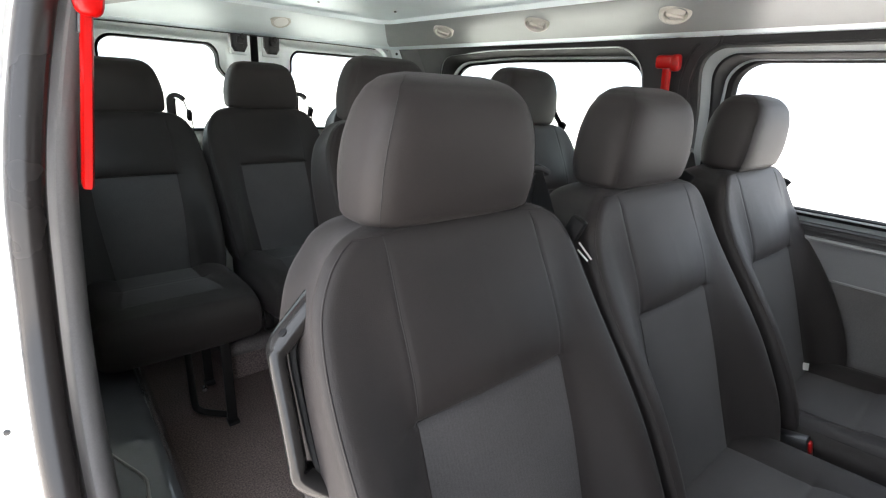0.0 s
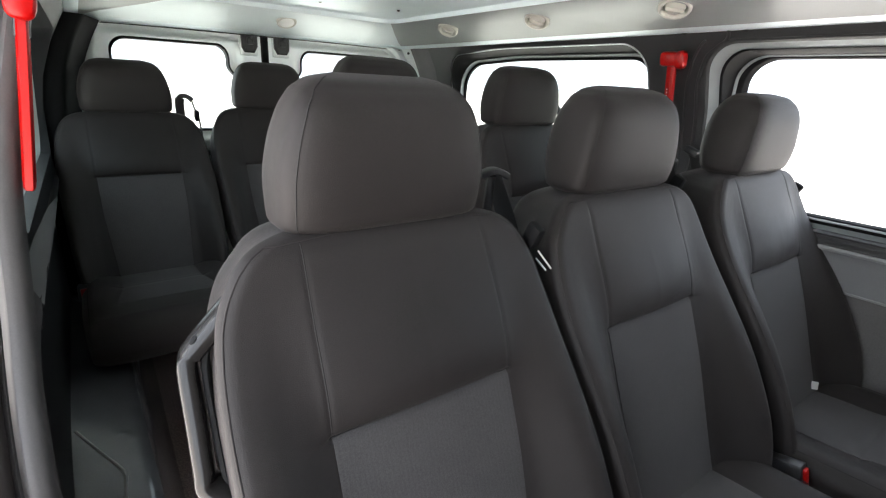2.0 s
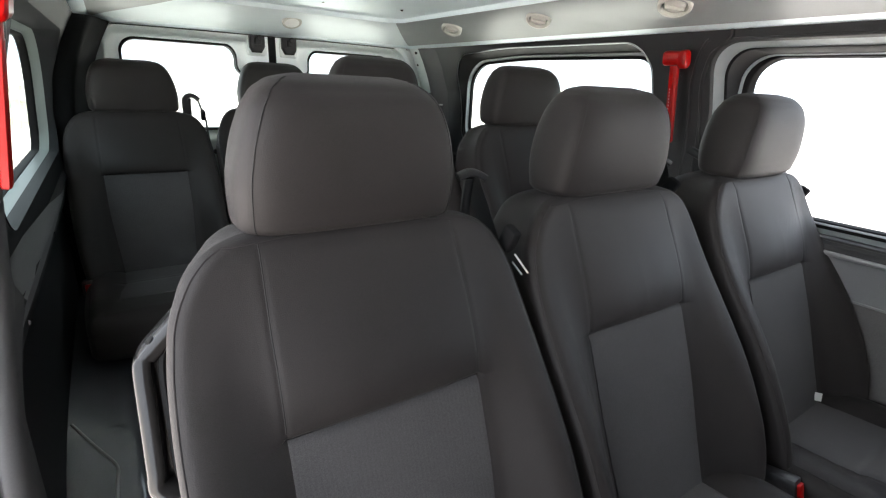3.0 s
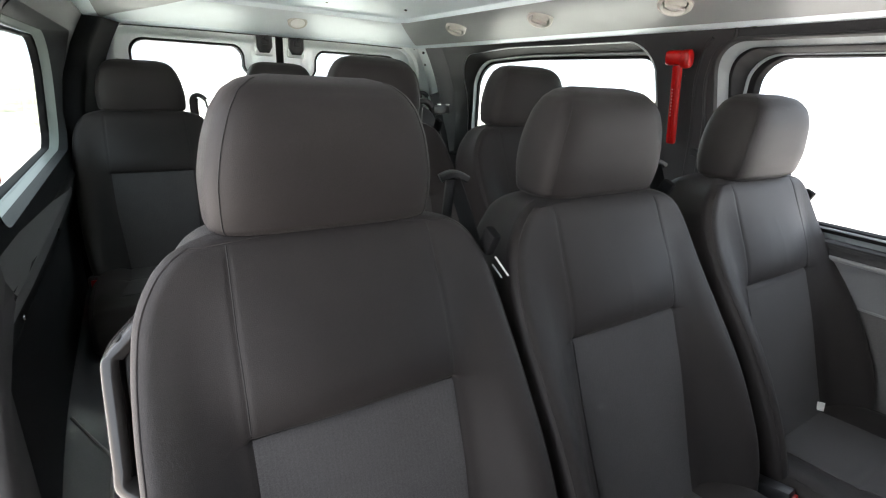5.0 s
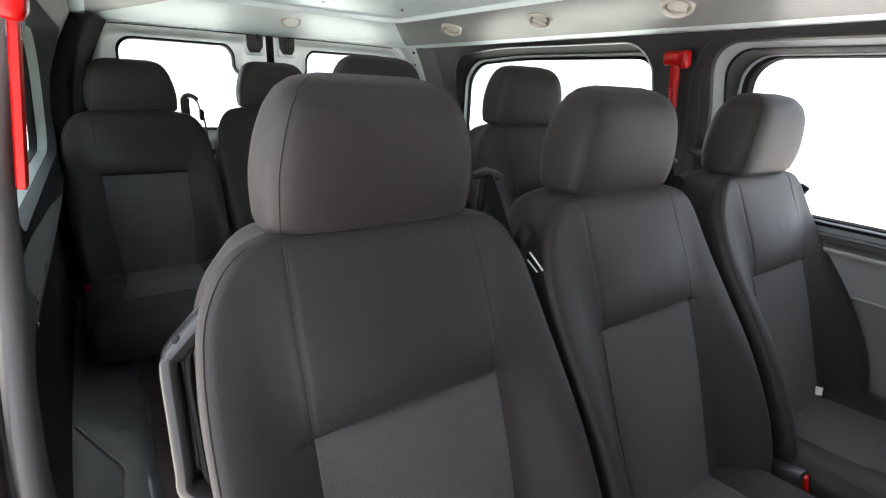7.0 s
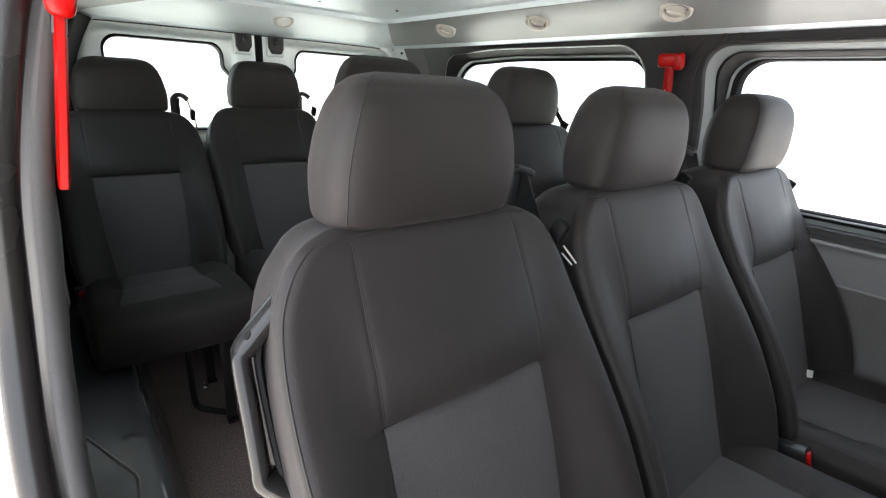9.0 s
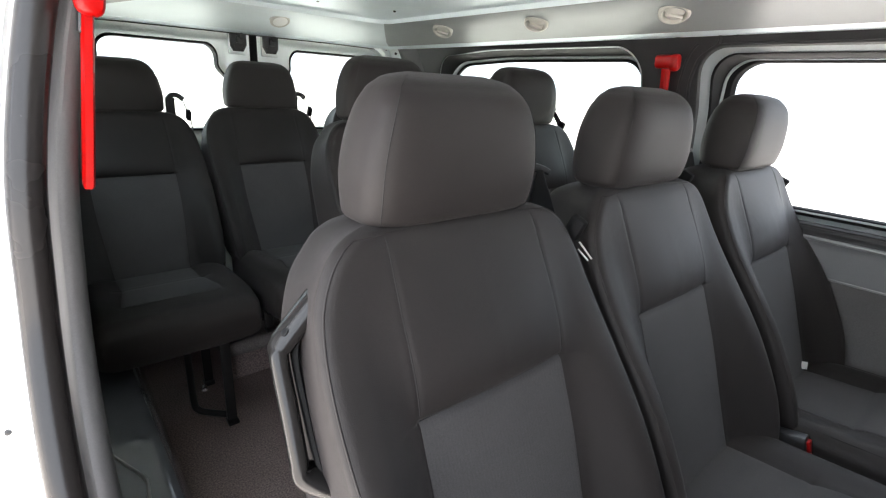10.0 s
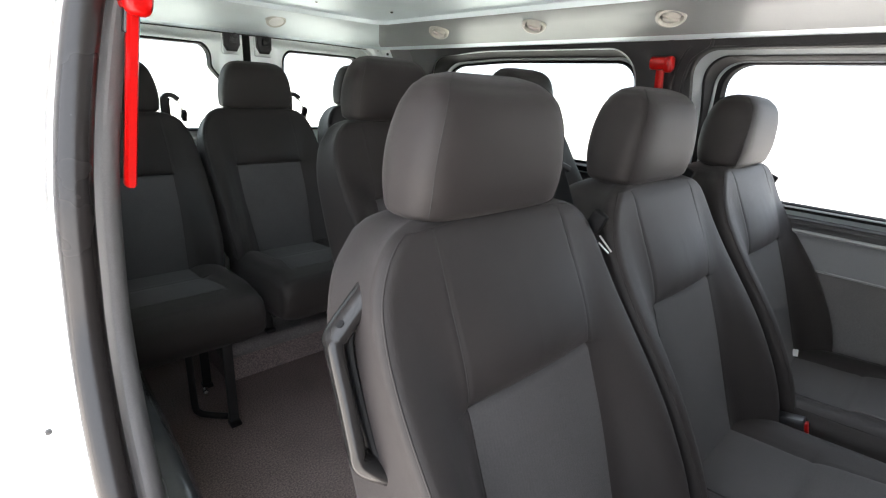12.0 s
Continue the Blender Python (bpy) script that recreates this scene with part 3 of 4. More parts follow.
# frame round the rear opening
fr = rounded(XC - 0.655, XC + 0.655, 0.02, 1.292, (0.02, 0.02, 0.13, 0.13), 14)
rim_rows = []
for grow, y in ((0.16, Y_REAR - 0.02), (0.03, Y_REAR - 0.035), (0.012, Y_REAR - 0.045), (0.0, Y_REAR - 0.04), (-0.006, Y_REAR + 0.01)):
    rim_rows.append([(x, y, max(z, 0.002)) for x, z in offset_loop(fr, grow)])
tagged(made("rear_frame", grid(rim_rows, True), PAINT), "silver-white painted frame round the rear doors", "door frame", kind="structure")
near_post = ((-0.005, 2.072), (0.02, 2.080), (0.040, 2.088), (0.050, 2.098), (0.056, 2.12), (0.078, 2.22), (0.094, Y_REAR - 0.06), (0.098, Y_REAR - 0.045), (0.090, Y_REAR))
far_post = ((-0.006, 2.085), (0.003, 2.100), (0.005, 2.13), (0.012, 2.155), (0.016, 2.19), (0.013, 2.225), (0.004, 2.24), (-0.010, 2.245))
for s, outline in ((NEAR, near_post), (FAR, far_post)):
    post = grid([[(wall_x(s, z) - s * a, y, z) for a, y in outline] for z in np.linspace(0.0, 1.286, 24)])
    # the near post's darker colour stands in for shade
    tagged(made("trim", post, SHADED_POST if s < 0 else PILLAR), "dark grey plastic corner pillar trim", "trim", kind="structure")

corner = grid([[(wall_x(FAR, z) - 0.004 - 0.010 * ease([(2.24, 0.0), (2.29, 1.0)], y), y, z) for y in np.linspace(2.228, Y_REAR - 0.01, 12)] for z in np.linspace(0.60, 1.292, 24)])
tagged(made("body_panel", corner, PAINT), "silver-white painted corner of the rear door frame", "body panel", kind="structure")
for y, z in ((2.262, 1.268), (2.285, 1.215)):
    made("corner_bolt", disc((wall_x(FAR, z) - 0.012, y, z), (-1, 0, 0), ((0.006, -0.004), (0.006, 0.003), (0.003, 0.005)), 12), BLACK, bpy.data.objects["rear_frame"], "black bolt head")

# ---- door jamb of the open sliding door ----
JAMB = [(-0.30, 0.062), (0.0, 0.075), (0.50, 0.105), (0.70, 0.107), (0.87, 0.118), (1.0, 0.131), (1.12, 0.155), (1.20, 0.176), (1.30, 0.21), (1.36, 0.24), (1.46, 0.28)]


JAMB_Y = [(-0.30, 0.56), (0.0, 0.60), (0.30, 0.655), (0.50, 0.700), (0.57, 0.720), (0.65, 0.745), (0.70, 0.768), (0.76, 0.797), (0.82, 0.823), (0.90, 0.838), (1.0, 0.850), (1.15, 0.875), (1.25, 0.888), (1.36, 0.90)]


def jamb_strip(steps, z0=-0.02, z1=1.34, n=70, flange=0, wall=False):
    """A strip along the jamb, which leans forwards towards its foot: steps of (inwards, backwards) from the seal's line."""
    rows = []
    for z in np.linspace(z0, z1, n):
        x, y = soft_table(JAMB, z), soft_table(JAMB_Y, z)
        row = [(x + a, y + b, z) for a, b in steps]
        if flange:
            back = max(y + 0.022, 0.866)
            row += [(x - 0.006, y + 0.02, z), (x - 0.010, back - 0.012, z), (x - 0.022, back, z), (x - 0.10, back, z), (x - 0.125, back - 0.01, z), (x - 0.13, back + 0.06, z)]
        if wall:
            row += [(wall_x(NEAR, z) + 0.004, max(y + 0.10, 0.935), z), (wall_x(NEAR, z) - 0.01, 0.96, z)]
        rows.append(row)
    return grid(rows)


tagged(made("body_panel", jamb_strip(((0.012, 0.020), (0.0, 0.016)), -0.3, 1.46, flange=1), BODY), "glossy white painted body edge beside the door", "body panel", kind="structure")
arc = [(0.016 - 0.019 * math.cos(a), -0.018 * math.sin(a)) for a in np.linspace(-0.5, math.pi + 0.4, 18)]
tagged(made("door_seal", jamb_strip(arc), SEAL), "thick grey rubber door seal on the jamb", "seal", kind="structure")
tagged(made("trim", jamb_strip(((0.033, 0.034), (0.0395, 0.018), (0.0410, 0.008), (0.0435, 0.004), (0.047, 0.003), (0.052, 0.005), (0.0585, 0.010), (0.064, 0.020), (0.0668, 0.034), (0.067, 0.046), (0.066, 0.060)), wall=True), PILLAR),
       "grey plastic pillar trim beside the door opening", "trim", kind="structure")
plug = thing("body_plug", (0.075, 0.861, 0.682), "small black plug in the white body edge", "plug")
made("plug_head", disc((0.075, 0.864, 0.681), (0.1, -1, 0), ((0.0037, -0.02), (0.0037, 0.002), (0.002, 0.003)), 14), BLACK, plug)

crease = thing("body_crease", (0.03, 0.88, 0.60), "fine pressed crease in the white body edge", "crease", kind="structure")
made("crease_line", tube(smooth_path([(0.082, 0.865, 0.606), (0.05, 0.865, 0.622), (0.02, 0.865, 0.634), (-0.02, 0.865, 0.648)], 5), 0.0012, 0.0012, 8), BODY, crease)

# ---- wheel arch cover ----
ARCH_TOP = [(0.78, 0.0), (0.82, 0.075), (0.90, 0.165), (1.00, 0.232), (1.10, 0.276), (1.20, 0.303), (1.32, 0.320), (1.50, 0.328), (2.40, 0.335)]
ARCH_SECTION = smooth_path([(x, 0, z) for x, z in ((0.118, 1.12), (0.15, 1.10), (0.19, 1.05), (0.235, 1.00), (0.268, 0.965), (0.288, 0.89), (0.299, 0.78), (0.314, 0.50), (0.330, 0.20), (0.342, 0.0))], 9)


def arch_point(x, k, y):
    """Half-barrel over the wheel, with a small bump on top."""
    z = k * soft_table(ARCH_TOP, y)
    z += 0.005 * math.exp(-((x - 0.236) / 0.014) ** 2 - ((y - 1.262) / 0.012) ** 2)
    return (x + 0.012 * (y - 1.3), y, max(z, 0.0))


rows = [[arch_point(p.x, p.z, y) for p in ARCH_SECTION] for y in np.concatenate((np.linspace(0.78, 1.00, 30)[:-1], np.linspace(1.00, 1.42, 170)[:-1], np.linspace(1.42, Y_REAR - 0.02, 24)))]
arch = made("wheel_arch_cover", grid(rows), ARCH)
ridge = [arch_point(p.x, lerp_table([(q.x, q.z) for q in ARCH_SECTION], p.x), p.y) for p in smooth_path([(0.150, 1.28, 0), (0.172, 1.243, 0), (0.200, 1.20, 0), (0.224, 1.165, 0), (0.231, 1.145, 0), (0.229, 1.12, 0), (0.225, 1.06, 0), (0.222, 1.00, 0)], 6)]
# pale bead drawn for the light that the arch's embossed edge catches
made("ridge", tube([Vector(p) + Vector((0, 0, 0.0005)) for p in ridge], 0.0036, 0.0036, 12), LIT_RIDGE, arch)
tagged(arch, "glossy dark grey moulded plastic wheel arch cover", "wheel arch", kind="structure")

# ---- seats ----
def back_front(z):
    return (z - 0.774) * 0.39


BACK_W = [(0.40, 0.182), (0.44, 0.203), (0.50, 0.215), (0.56, 0.221), (0.66, 0.2245), (0.77, 0.226), (0.82, 0.2245), (0.873, 0.219), (0.905, 0.212), (0.931, 0.200), (0.950, 0.186), (0.962, 0.170), (0.969, 0.152), (0.974, 0.125), (0.977, 0.085)]
BACK_T = [(0.40, 0.10), (0.44, 0.14), (0.60, 0.165), (0.80, 0.160), (0.92, 0.152), (0.945, 0.145), (0.960, 0.125), (0.969, 0.100), (0.974, 0.080), (0.977, 0.045)]
BACK_IN = [(0.40, 0.015), (0.44, 0.0), (0.945, 0.0), (0.962, 0.003), (0.969, 0.007), (0.974, 0.014), (0.977, 0.028)]
BACK_TAPER = [(0.40, 0.004), (0.80, 0.006), (0.866, 0.014), (0.910, 0.024), (0.935, 0.033), (0.960, 0.035), (0.98, 0.030)]   # how much narrower the back is than the front
WING_X = [(0.0, 0.0), (0.112, 0.0), (0.135, 0.10), (0.165, 0.52), (0.190, 0.90), (0.206, 1.0), (0.30, 1.0)]
WING_Z = [(0.40, 0.052), (0.47, 0.072), (0.55, 0.078), (0.63, 0.071), (0.674, 0.063), (0.723, 0.049), (0.769, 0.033), (0.821, 0.016), (0.873, 0.004), (0.92, 0.0), (1.0, 0.0)]
PAD_Z = [(0.774, 0.0), (0.7762, 0.18), (0.783, 0.43), (0.795, 0.72), (0.810, 0.92), (0.828, 1.0), (0.855, 0.91), (0.89, 0.60), (0.935, 0.20), (0.97, 0.0), (1.0, 0.0)]
PAD_X = [(0.0, 1.0), (0.06, 0.90), (0.10, 0.66), (0.122, 0.46), (0.14, 0.20), (0.17, 0.0), (0.30, 0.0)]
CORNER = 0.017


def insert_half(z):
    return 0.1255 - 0.016 * ease([(0.42, 1.0), (0.70, 0.0)], z)


def seam_x(z):
    return lerp_table([(0.775, 0.1255), (0.88, 0.1245), (0.968, 0.121)], z)


def back_relief(x, z):
    """How far the front of the backrest is set back (plus) or stands out (minus)."""
    a = abs(x)
    d = -soft_table(WING_X, a) * soft_table(WING_Z, z)
    if z > 0.774:
        d -= 0.025 * soft_table(PAD_Z, z) * soft_table(PAD_X, a)
        d += 0.0014 * math.exp(-((a - seam_x(z)) / 0.0032) ** 2) * (1 - ease([(0.95, 0), (0.968, 1)], z))
    if a < 0.14:
        d += 0.0040 * math.exp(-((z - 0.7745) / 0.0035) ** 2) * (1 - ease([(0.122, 0.0), (0.132, 1.0)], a))
    if z < 0.776:
        d += 0.0014 * math.exp(-((a - insert_half(z)) / 0.0032) ** 2)
    return d


def back_flat(x, z):
    return back_front(z) + soft_table(BACK_IN, z) + back_relief(x, z)


def corner_of(z):
    """Where the front of the backrest turns into its side: half width and radius of the turn."""
    w = soft_table(BACK_W, z)
    return w, min(CORNER, 0.2 * soft_table(BACK_T, z))


def back_y(x, z):
    w, r = corner_of(z)
    q = min(max(abs(x) - (w - r), 0.0), r)
    return back_flat(min(abs(x), w - r), z) + r - math.sqrt(max(r * r - q * q, 0.0))


def section(w, t, power, n):
    """Points evenly spread round a rounded oblong of half width w and depth t."""
    a = np.linspace(0, 2 * math.pi, 721)
    c, s = np.cos(a), np.sin(a)
    x, y = w * np.sign(c) * np.abs(c) ** (2 / power), t / 2 * np.sign(s) * np.abs(s) ** (2 / power)
    run = np.concatenate(([0], np.cumsum(np.hypot(np.diff(x), np.diff(y)))))
    u = np.linspace(0, run[-1], n + 1)[:-1]
    return list(zip(np.interp(u, run, x), np.interp(u, run, y)))


def back_row(z):
    """One level of the backrest: shaped front, tight piped corners, boxed sides that draw in towards the back."""
    w, r = corner_of(z)
    t = soft_table(BACK_T, z)
    edge = w - r
    inner = min(0.15, 0.8 * edge)
    half = [inner * i / 60 for i in range(60)] + [inner + (edge - inner) * i / 13 for i in range(14)]
    y_edge, y_back = back_flat(edge, z), back_front(z) + soft_table(BACK_IN, z) + t
    rb = min(0.035, 0.42 * t)
    flare = -soft_table(BACK_TAPER, z)
    turn = [(edge + r * math.sin(a), y_edge + r - r * math.cos(a)) for a in np.linspace(0, math.pi / 2, 9)[1:]]
    y_side = y_edge + r
    side = [(w + flare * math.sin(0.5 * math.pi * k), y_side + (y_back - rb - y_side) * k) for k in np.linspace(0, 1, 9)[1:]]
    round_back = [(w + flare - rb + rb * math.cos(a), y_back - rb + rb * math.sin(a)) for a in np.linspace(0, math.pi / 2, 9)[1:]]
    back = [((w + flare - rb) * k, y_back + 0.010 * (1 - k * k)) for k in np.linspace(1, 0, 10)[1:]]
    right = [(x, back_flat(x, z)) for x in half] + turn + side + round_back + back
    left = [(-x, y) for x, y in right[1:-1]][::-1]
    return [(x, y, z) for x, y in right + left]


def backrest_mesh():
    levels = np.concatenate((np.linspace(0.40, 0.44, 5)[:-1], np.linspace(0.44, 0.762, 46)[:-1], np.linspace(0.762, 0.792, 19)[:-1],
                             np.linspace(0.792, 0.94, 26)[:-1], np.linspace(0.94, 0.974, 20)[:-1], np.linspace(0.974, 0.977, 4)))
    v, f = grid([back_row(z) for z in levels], True, True)
    return mesh_of("backrest", v, f, FABRIC)


def patch(name, x_of, z0, z1, depth_of, mat, nx=18, nz=30, lift=0.0035):
    """A sewn-in panel that follows a surface, with a turned-in border."""
    rows = []
    for j in range(-1, nz + 2):
        z = z0 + (z1 - z0) * min(max(j, 0), nz) / nz
        row = []
        for i in range(-1, nx + 2):
            x = x_of(z, min(max(i, 0), nx) / nx)
            rim = j in (-1, nz + 1) or i in (-1, nx + 1)
            row.append((x, z, 0.004 if rim else -lift))
        rows.append(row)
    v, f = grid(rows)
    return mesh_of(name, [depth_of(*p) for p in v], f, mat)


def back_insert_mesh():
    return patch("back_insert", lambda z, k: (insert_half(z) - 0.0012) * (2 * k - 1), 0.445, 0.7735, lambda x, z, d: (x, back_y(x, z) + d, z), INSERT, 40, 60, 0.0012)


def seam_meshes(name, paths, r=0.0007):
    return [mesh_of(name, *tube(p, r, r, 6), SEAM) for p in paths]


def laid(points, surface, k=8):
    """A line through (u, v) points, put on a surface."""
    return [surface(p.x, p.z) for p in smooth_path([(u, 0, v) for u, v in points], k)]


def on_back(x, z):
    return (x, back_y(x, z), z)


def rim_path():
    """The piping: up one side on the turned corner, across the top, down the other side."""
    up = []
    for z in np.linspace(0.46, 0.966, 70):
        w, r = corner_of(z)
        up.append((w - 0.29 * r, back_y(w - 0.29 * r, z), z))
    top = []
    for k in np.linspace(0.0, 1.0, 16)[1:]:
        z = 0.966 + 0.0065 * math.sin(0.5 * math.pi * k)
        w, r = corner_of(0.966)
        x = (w - 0.29 * r) * (1 - k)
        top.append((x, back_y(x, z) + 0.0005, z))
    half = up + top
    return [(-x, y, z) for x, y, z in half] + half[-2::-1]


def back_seams():
    out = []
    for s in (-1, 1):
        out.append(laid([(s * seam_x(z), z) for z in np.linspace(0.966, 0.777, 24)], on_back, 2))
    return out


HEAD_W = [(0, 0.1140), (0.03, 0.1267), (0.1, 0.1351), (0.3, 0.1362), (0.5, 0.1319), (0.7, 0.1224), (0.84, 0.1110), (0.93, 0.0965), (0.98, 0.0775), (1, 0.0580)]
HEAD_F = [(0, 0.016), (0.04, 0.006), (0.12, 0.0), (0.5, -0.007), (0.75, -0.003), (0.90, 0.012), (0.97, 0.030), (1, 0.048)]
HEAD_B = [(0, 0.100), (0.04, 0.112), (0.15, 0.122), (0.40, 0.127), (0.65, 0.123), (0.82, 0.113), (0.93, 0.098), (0.98, 0.084), (1, 0.070)]
HEAD_Z, HEAD_H, HEAD_Y = 0.970, 0.173, 0.076


def head_y(x, k):
    w, f, b = soft_table(HEAD_W, k), soft_table(HEAD_F, k), soft_table(HEAD_B, k)
    q = min(abs(x) / w, 0.999)
    return HEAD_Y + f + (b - f) / 2 * (1 - (1 - q ** 5) ** 0.2)


def head_section(w, f, b, n):
    """Flat towards the front, rounded and narrower towards the back."""
    mid, t = (f + b) / 2, b - f
    front = [(x, y) for x, y in section(w, t, 5.0, n) if y < -1e-9]
    back = [(x, y) for x, y in section(w, t, 2.7, n) if y >= -1e-9]
    return [(x, mid + y) for x, y in sorted(back, key=lambda p: math.atan2(p[1] / t, p[0] / w)) + sorted(front, key=lambda p: math.atan2(p[1] / t, p[0] / w) % (2 * math.pi))]


def headrest_mesh():
    rows = []
    for k in np.concatenate((np.linspace(0, 0.12, 9)[:-1], np.linspace(0.12, 0.84, 24)[:-1], np.linspace(0.84, 1, 18))):
        w, f, b = soft_table(HEAD_W, k), soft_table(HEAD_F, k), soft_table(HEAD_B, k)
        loop = head_section(w, f, b, 400)
        # spread evenly
        x, y = np.array([q[0] for q in loop] + [loop[0][0]]), np.array([q[1] for q in loop] + [loop[0][1]])
        run = np.concatenate(([0], np.cumsum(np.hypot(np.diff(x), np.diff(y)))))
        u = np.linspace(0, run[-1], 81)[:-1]
        rows.append([(a, HEAD_Y + c, HEAD_Z + HEAD_H * k) for a, c in zip(np.interp(u, run, x), np.interp(u, run, y))])
    v, f = grid(rows, True, True)
    return mesh_of("headrest", v, f, FABRIC)


def head_seams():
    out = []
    for s in (-1, 1):
        ks = np.concatenate((np.linspace(0.01, 0.12, 12)[:-1], np.linspace(0.12, 0.86, 40)[:-1], np.linspace(0.86, 0.975, 16)))
        out.append([(s * 0.90 * soft_table(HEAD_W, k), head_y(0.90 * soft_table(HEAD_W, k), k) - 0.0004, HEAD_Z + HEAD_H * k) for k in ks])
    return out


CUSH_TOP = [(-0.53, 0.455), (-0.518, 0.478), (-0.48, 0.495), (-0.40, 0.498), (-0.25, 0.488), (-0.10, 0.474), (-0.05, 0.465)]
CUSH_LOW = [(-0.53, 0.395), (-0.518, 0.368), (-0.48, 0.348), (-0.40, 0.342), (-0.05, 0.345)]
CUSH_W = [(-0.53, 0.194), (-0.520, 0.204), (-0.48, 0.211), (-0.30, 0.217), (-0.12, 0.214), (-0.05, 0.20)]


def cushion_relief(x, y):
    """Raised side rolls, a sunk rear half and a cross fold between the halves of the seat panel."""
    a = abs(x)
    d = 0.011 * math.exp(-((a - 0.185) / 0.035) ** 2) * ease([(-0.50, 0.3), (-0.40, 1.0)], y)
    inside = 1 - ease([(0.100, 0.0), (0.150, 1.0)], a)
    d -= 0.010 * inside * ease([(-0.31, 0.0), (-0.23, 1.0)], y)
    d -= 0.0035 * inside * math.exp(-((y + 0.262) / 0.007) ** 2)
    d -= 0.0025 * math.exp(-((a - cushion_half(y)) / 0.004) ** 2) * ease([(-0.435, 0.0), (-0.425, 1.0)], y)
    return d


def cushion_half(y):
    return 0.110 + 0.020 * (1 - ease([(-0.42, 0.0), (-0.27, 1.0)], y))


def cushion_z(x, y):
    w, top, low = soft_table(CUSH_W, y), soft_table(CUSH_TOP, y), soft_table(CUSH_LOW, y)
    t = top - low
    k = min(abs(x) / w, 0.999)
    return top - t / 2 * (1 - (1 - k ** 6) ** (1 / 6)) + cushion_relief(x, y)


def cushion_mesh():
    rows = []
    for y in np.concatenate((np.linspace(-0.53, -0.48, 12)[:-1], np.linspace(-0.48, -0.30, 36)[:-1], np.linspace(-0.30, -0.22, 40)[:-1], np.linspace(-0.22, -0.05, 20))):
        w, top, low = soft_table(CUSH_W, y), soft_table(CUSH_TOP, y), soft_table(CUSH_LOW, y)
        t = top - low
        rows.append([(x, y, (top + low) / 2 + q + cushion_relief(x, y) * max(0.0, q / (t / 2)) ** 2) for x, q in section(w, t, 6, 200)])
    v, f = grid(rows, True, True)
    return mesh_of("seat_cushion", v, f, FABRIC)


def cushion_insert_mesh():
    return patch("cushion_insert", lambda y, k: (cushion_half(y) - 0.001) * (2 * k - 1), -0.425, -0.10, lambda x, y, d: (x, y, cushion_z(x, y) - d), INSERT, 30, 70, 0.0018)


def cushion_seams():
    out = []
    for s in (-1, 1):
        out.append([(s * 0.198, y, cushion_z(0.198, y) + 0.0004) for y in np.linspace(-0.50, -0.12, 40)])
    return out


MESH = {"backrest": backrest_mesh(), "back_insert": back_insert_mesh(), "back_seam": seam_meshes("seam", back_seams()), "rim": mesh_of("piping", *tube(rim_path(), 0.0012, 0.0012, 8), PIPING),
        "headrest": headrest_mesh(), "head_seam": seam_meshes("seam", head_seams(), 0.0006), "cushion": cushion_mesh(),
        "cushion_insert": cushion_insert_mesh(), "cushion_seam": seam_meshes("seam", cushion_seams())}

# shared hardware of the seats, in the seat's own space
def guide_piece():
    """Shoulder belt guide: a hooked bracket on the backrest's shoulder."""
    post = tube(smooth_path([(0.166, 0.160, 0.86), (0.166, 0.165, 0.95), (0.166, 0.165, 1.00), (0.169, 0.164, 1.020)], 5), 0.0155, 0.008, 12, 4, up=(0, 1, 0))
    hook = tube(smooth_path([(0.162, 0.164, 1.012), (0.168, 0.163, 1.024), (0.181, 0.160, 1.029), (0.196, 0.156, 1.024), (0.208, 0.152, 1.012)], 6), 0.0090, 0.012, 12, 3.2, up=(0, 1, 0))
    return join(post, hook)


def strap_piece(points, w=0.022, across=(-0.3, -0.9, 0), thick=0.0005):
    p = smooth_path(points, 6)
    rows = [[q + Vector(across) * w * k + Vector((thick * e, 0, 0)) for k, e in ((-1, -1), (1, -1), (1, 1), (-1, 1))] for q in p]
    return grid(rows, True, True)


MESH["lever"] = mesh_of("belt_guide", *join(tube([(0.196, 0.152, 0.90), (0.197, 0.148, 0.96), (0.199, 0.146, 1.004)], 0.008, 0.004, 10, 3.5, up=(0, 1, 0)),
                                            tube(smooth_path([(0.184, 0.152, 1.006), (0.200, 0.146, 1.013), (0.214, 0.141, 1.010), (0.223, 0.137, 1.005)], 5), 0.0055, 0.011, 14, 3.4, up=(0.3, 1, 0))), BLACK)
MESH["guide"] = mesh_of("belt_guide", *guide_piece(), BLACK)
MESH["strap"] = mesh_of("belt", *strap_piece([(0.204, 0.152, 1.010), (0.222, 0.135, 0.95), (0.229, 0.105, 0.88), (0.231, 0.07, 0.78), (0.231, 0.02, 0.65), (0.231, -0.03, 0.50), (0.23, -0.06, 0.40)], 0.02, (0.1, -1.0, 0)), STRAP)
MESH["strap_low"] = mesh_of("belt", *strap_piece([(0.206, 0.152, 1.011), (0.2085, 0.136, 0.99), (0.213, 0.120, 0.965), (0.221, 0.126, 0.940), (0.226, 0.132, 0.88), (0.229, 0.105, 0.78), (0.229, 0.06, 0.65), (0.229, -0.01, 0.50), (0.228, -0.05, 0.40)], 0.018), STRAP)
MESH["tongue"] = mesh_of("belt_tongue", *join(tube([(0.2265, 0.061, 0.908), (0.239, 0.043, 0.883)], 0.0008, 0.0014, 8, 3.5), tube([(0.2205, 0.058, 0.898), (0.2245, 0.040, 0.884)], 0.0007, 0.0014, 8, 3.5)), DULL)
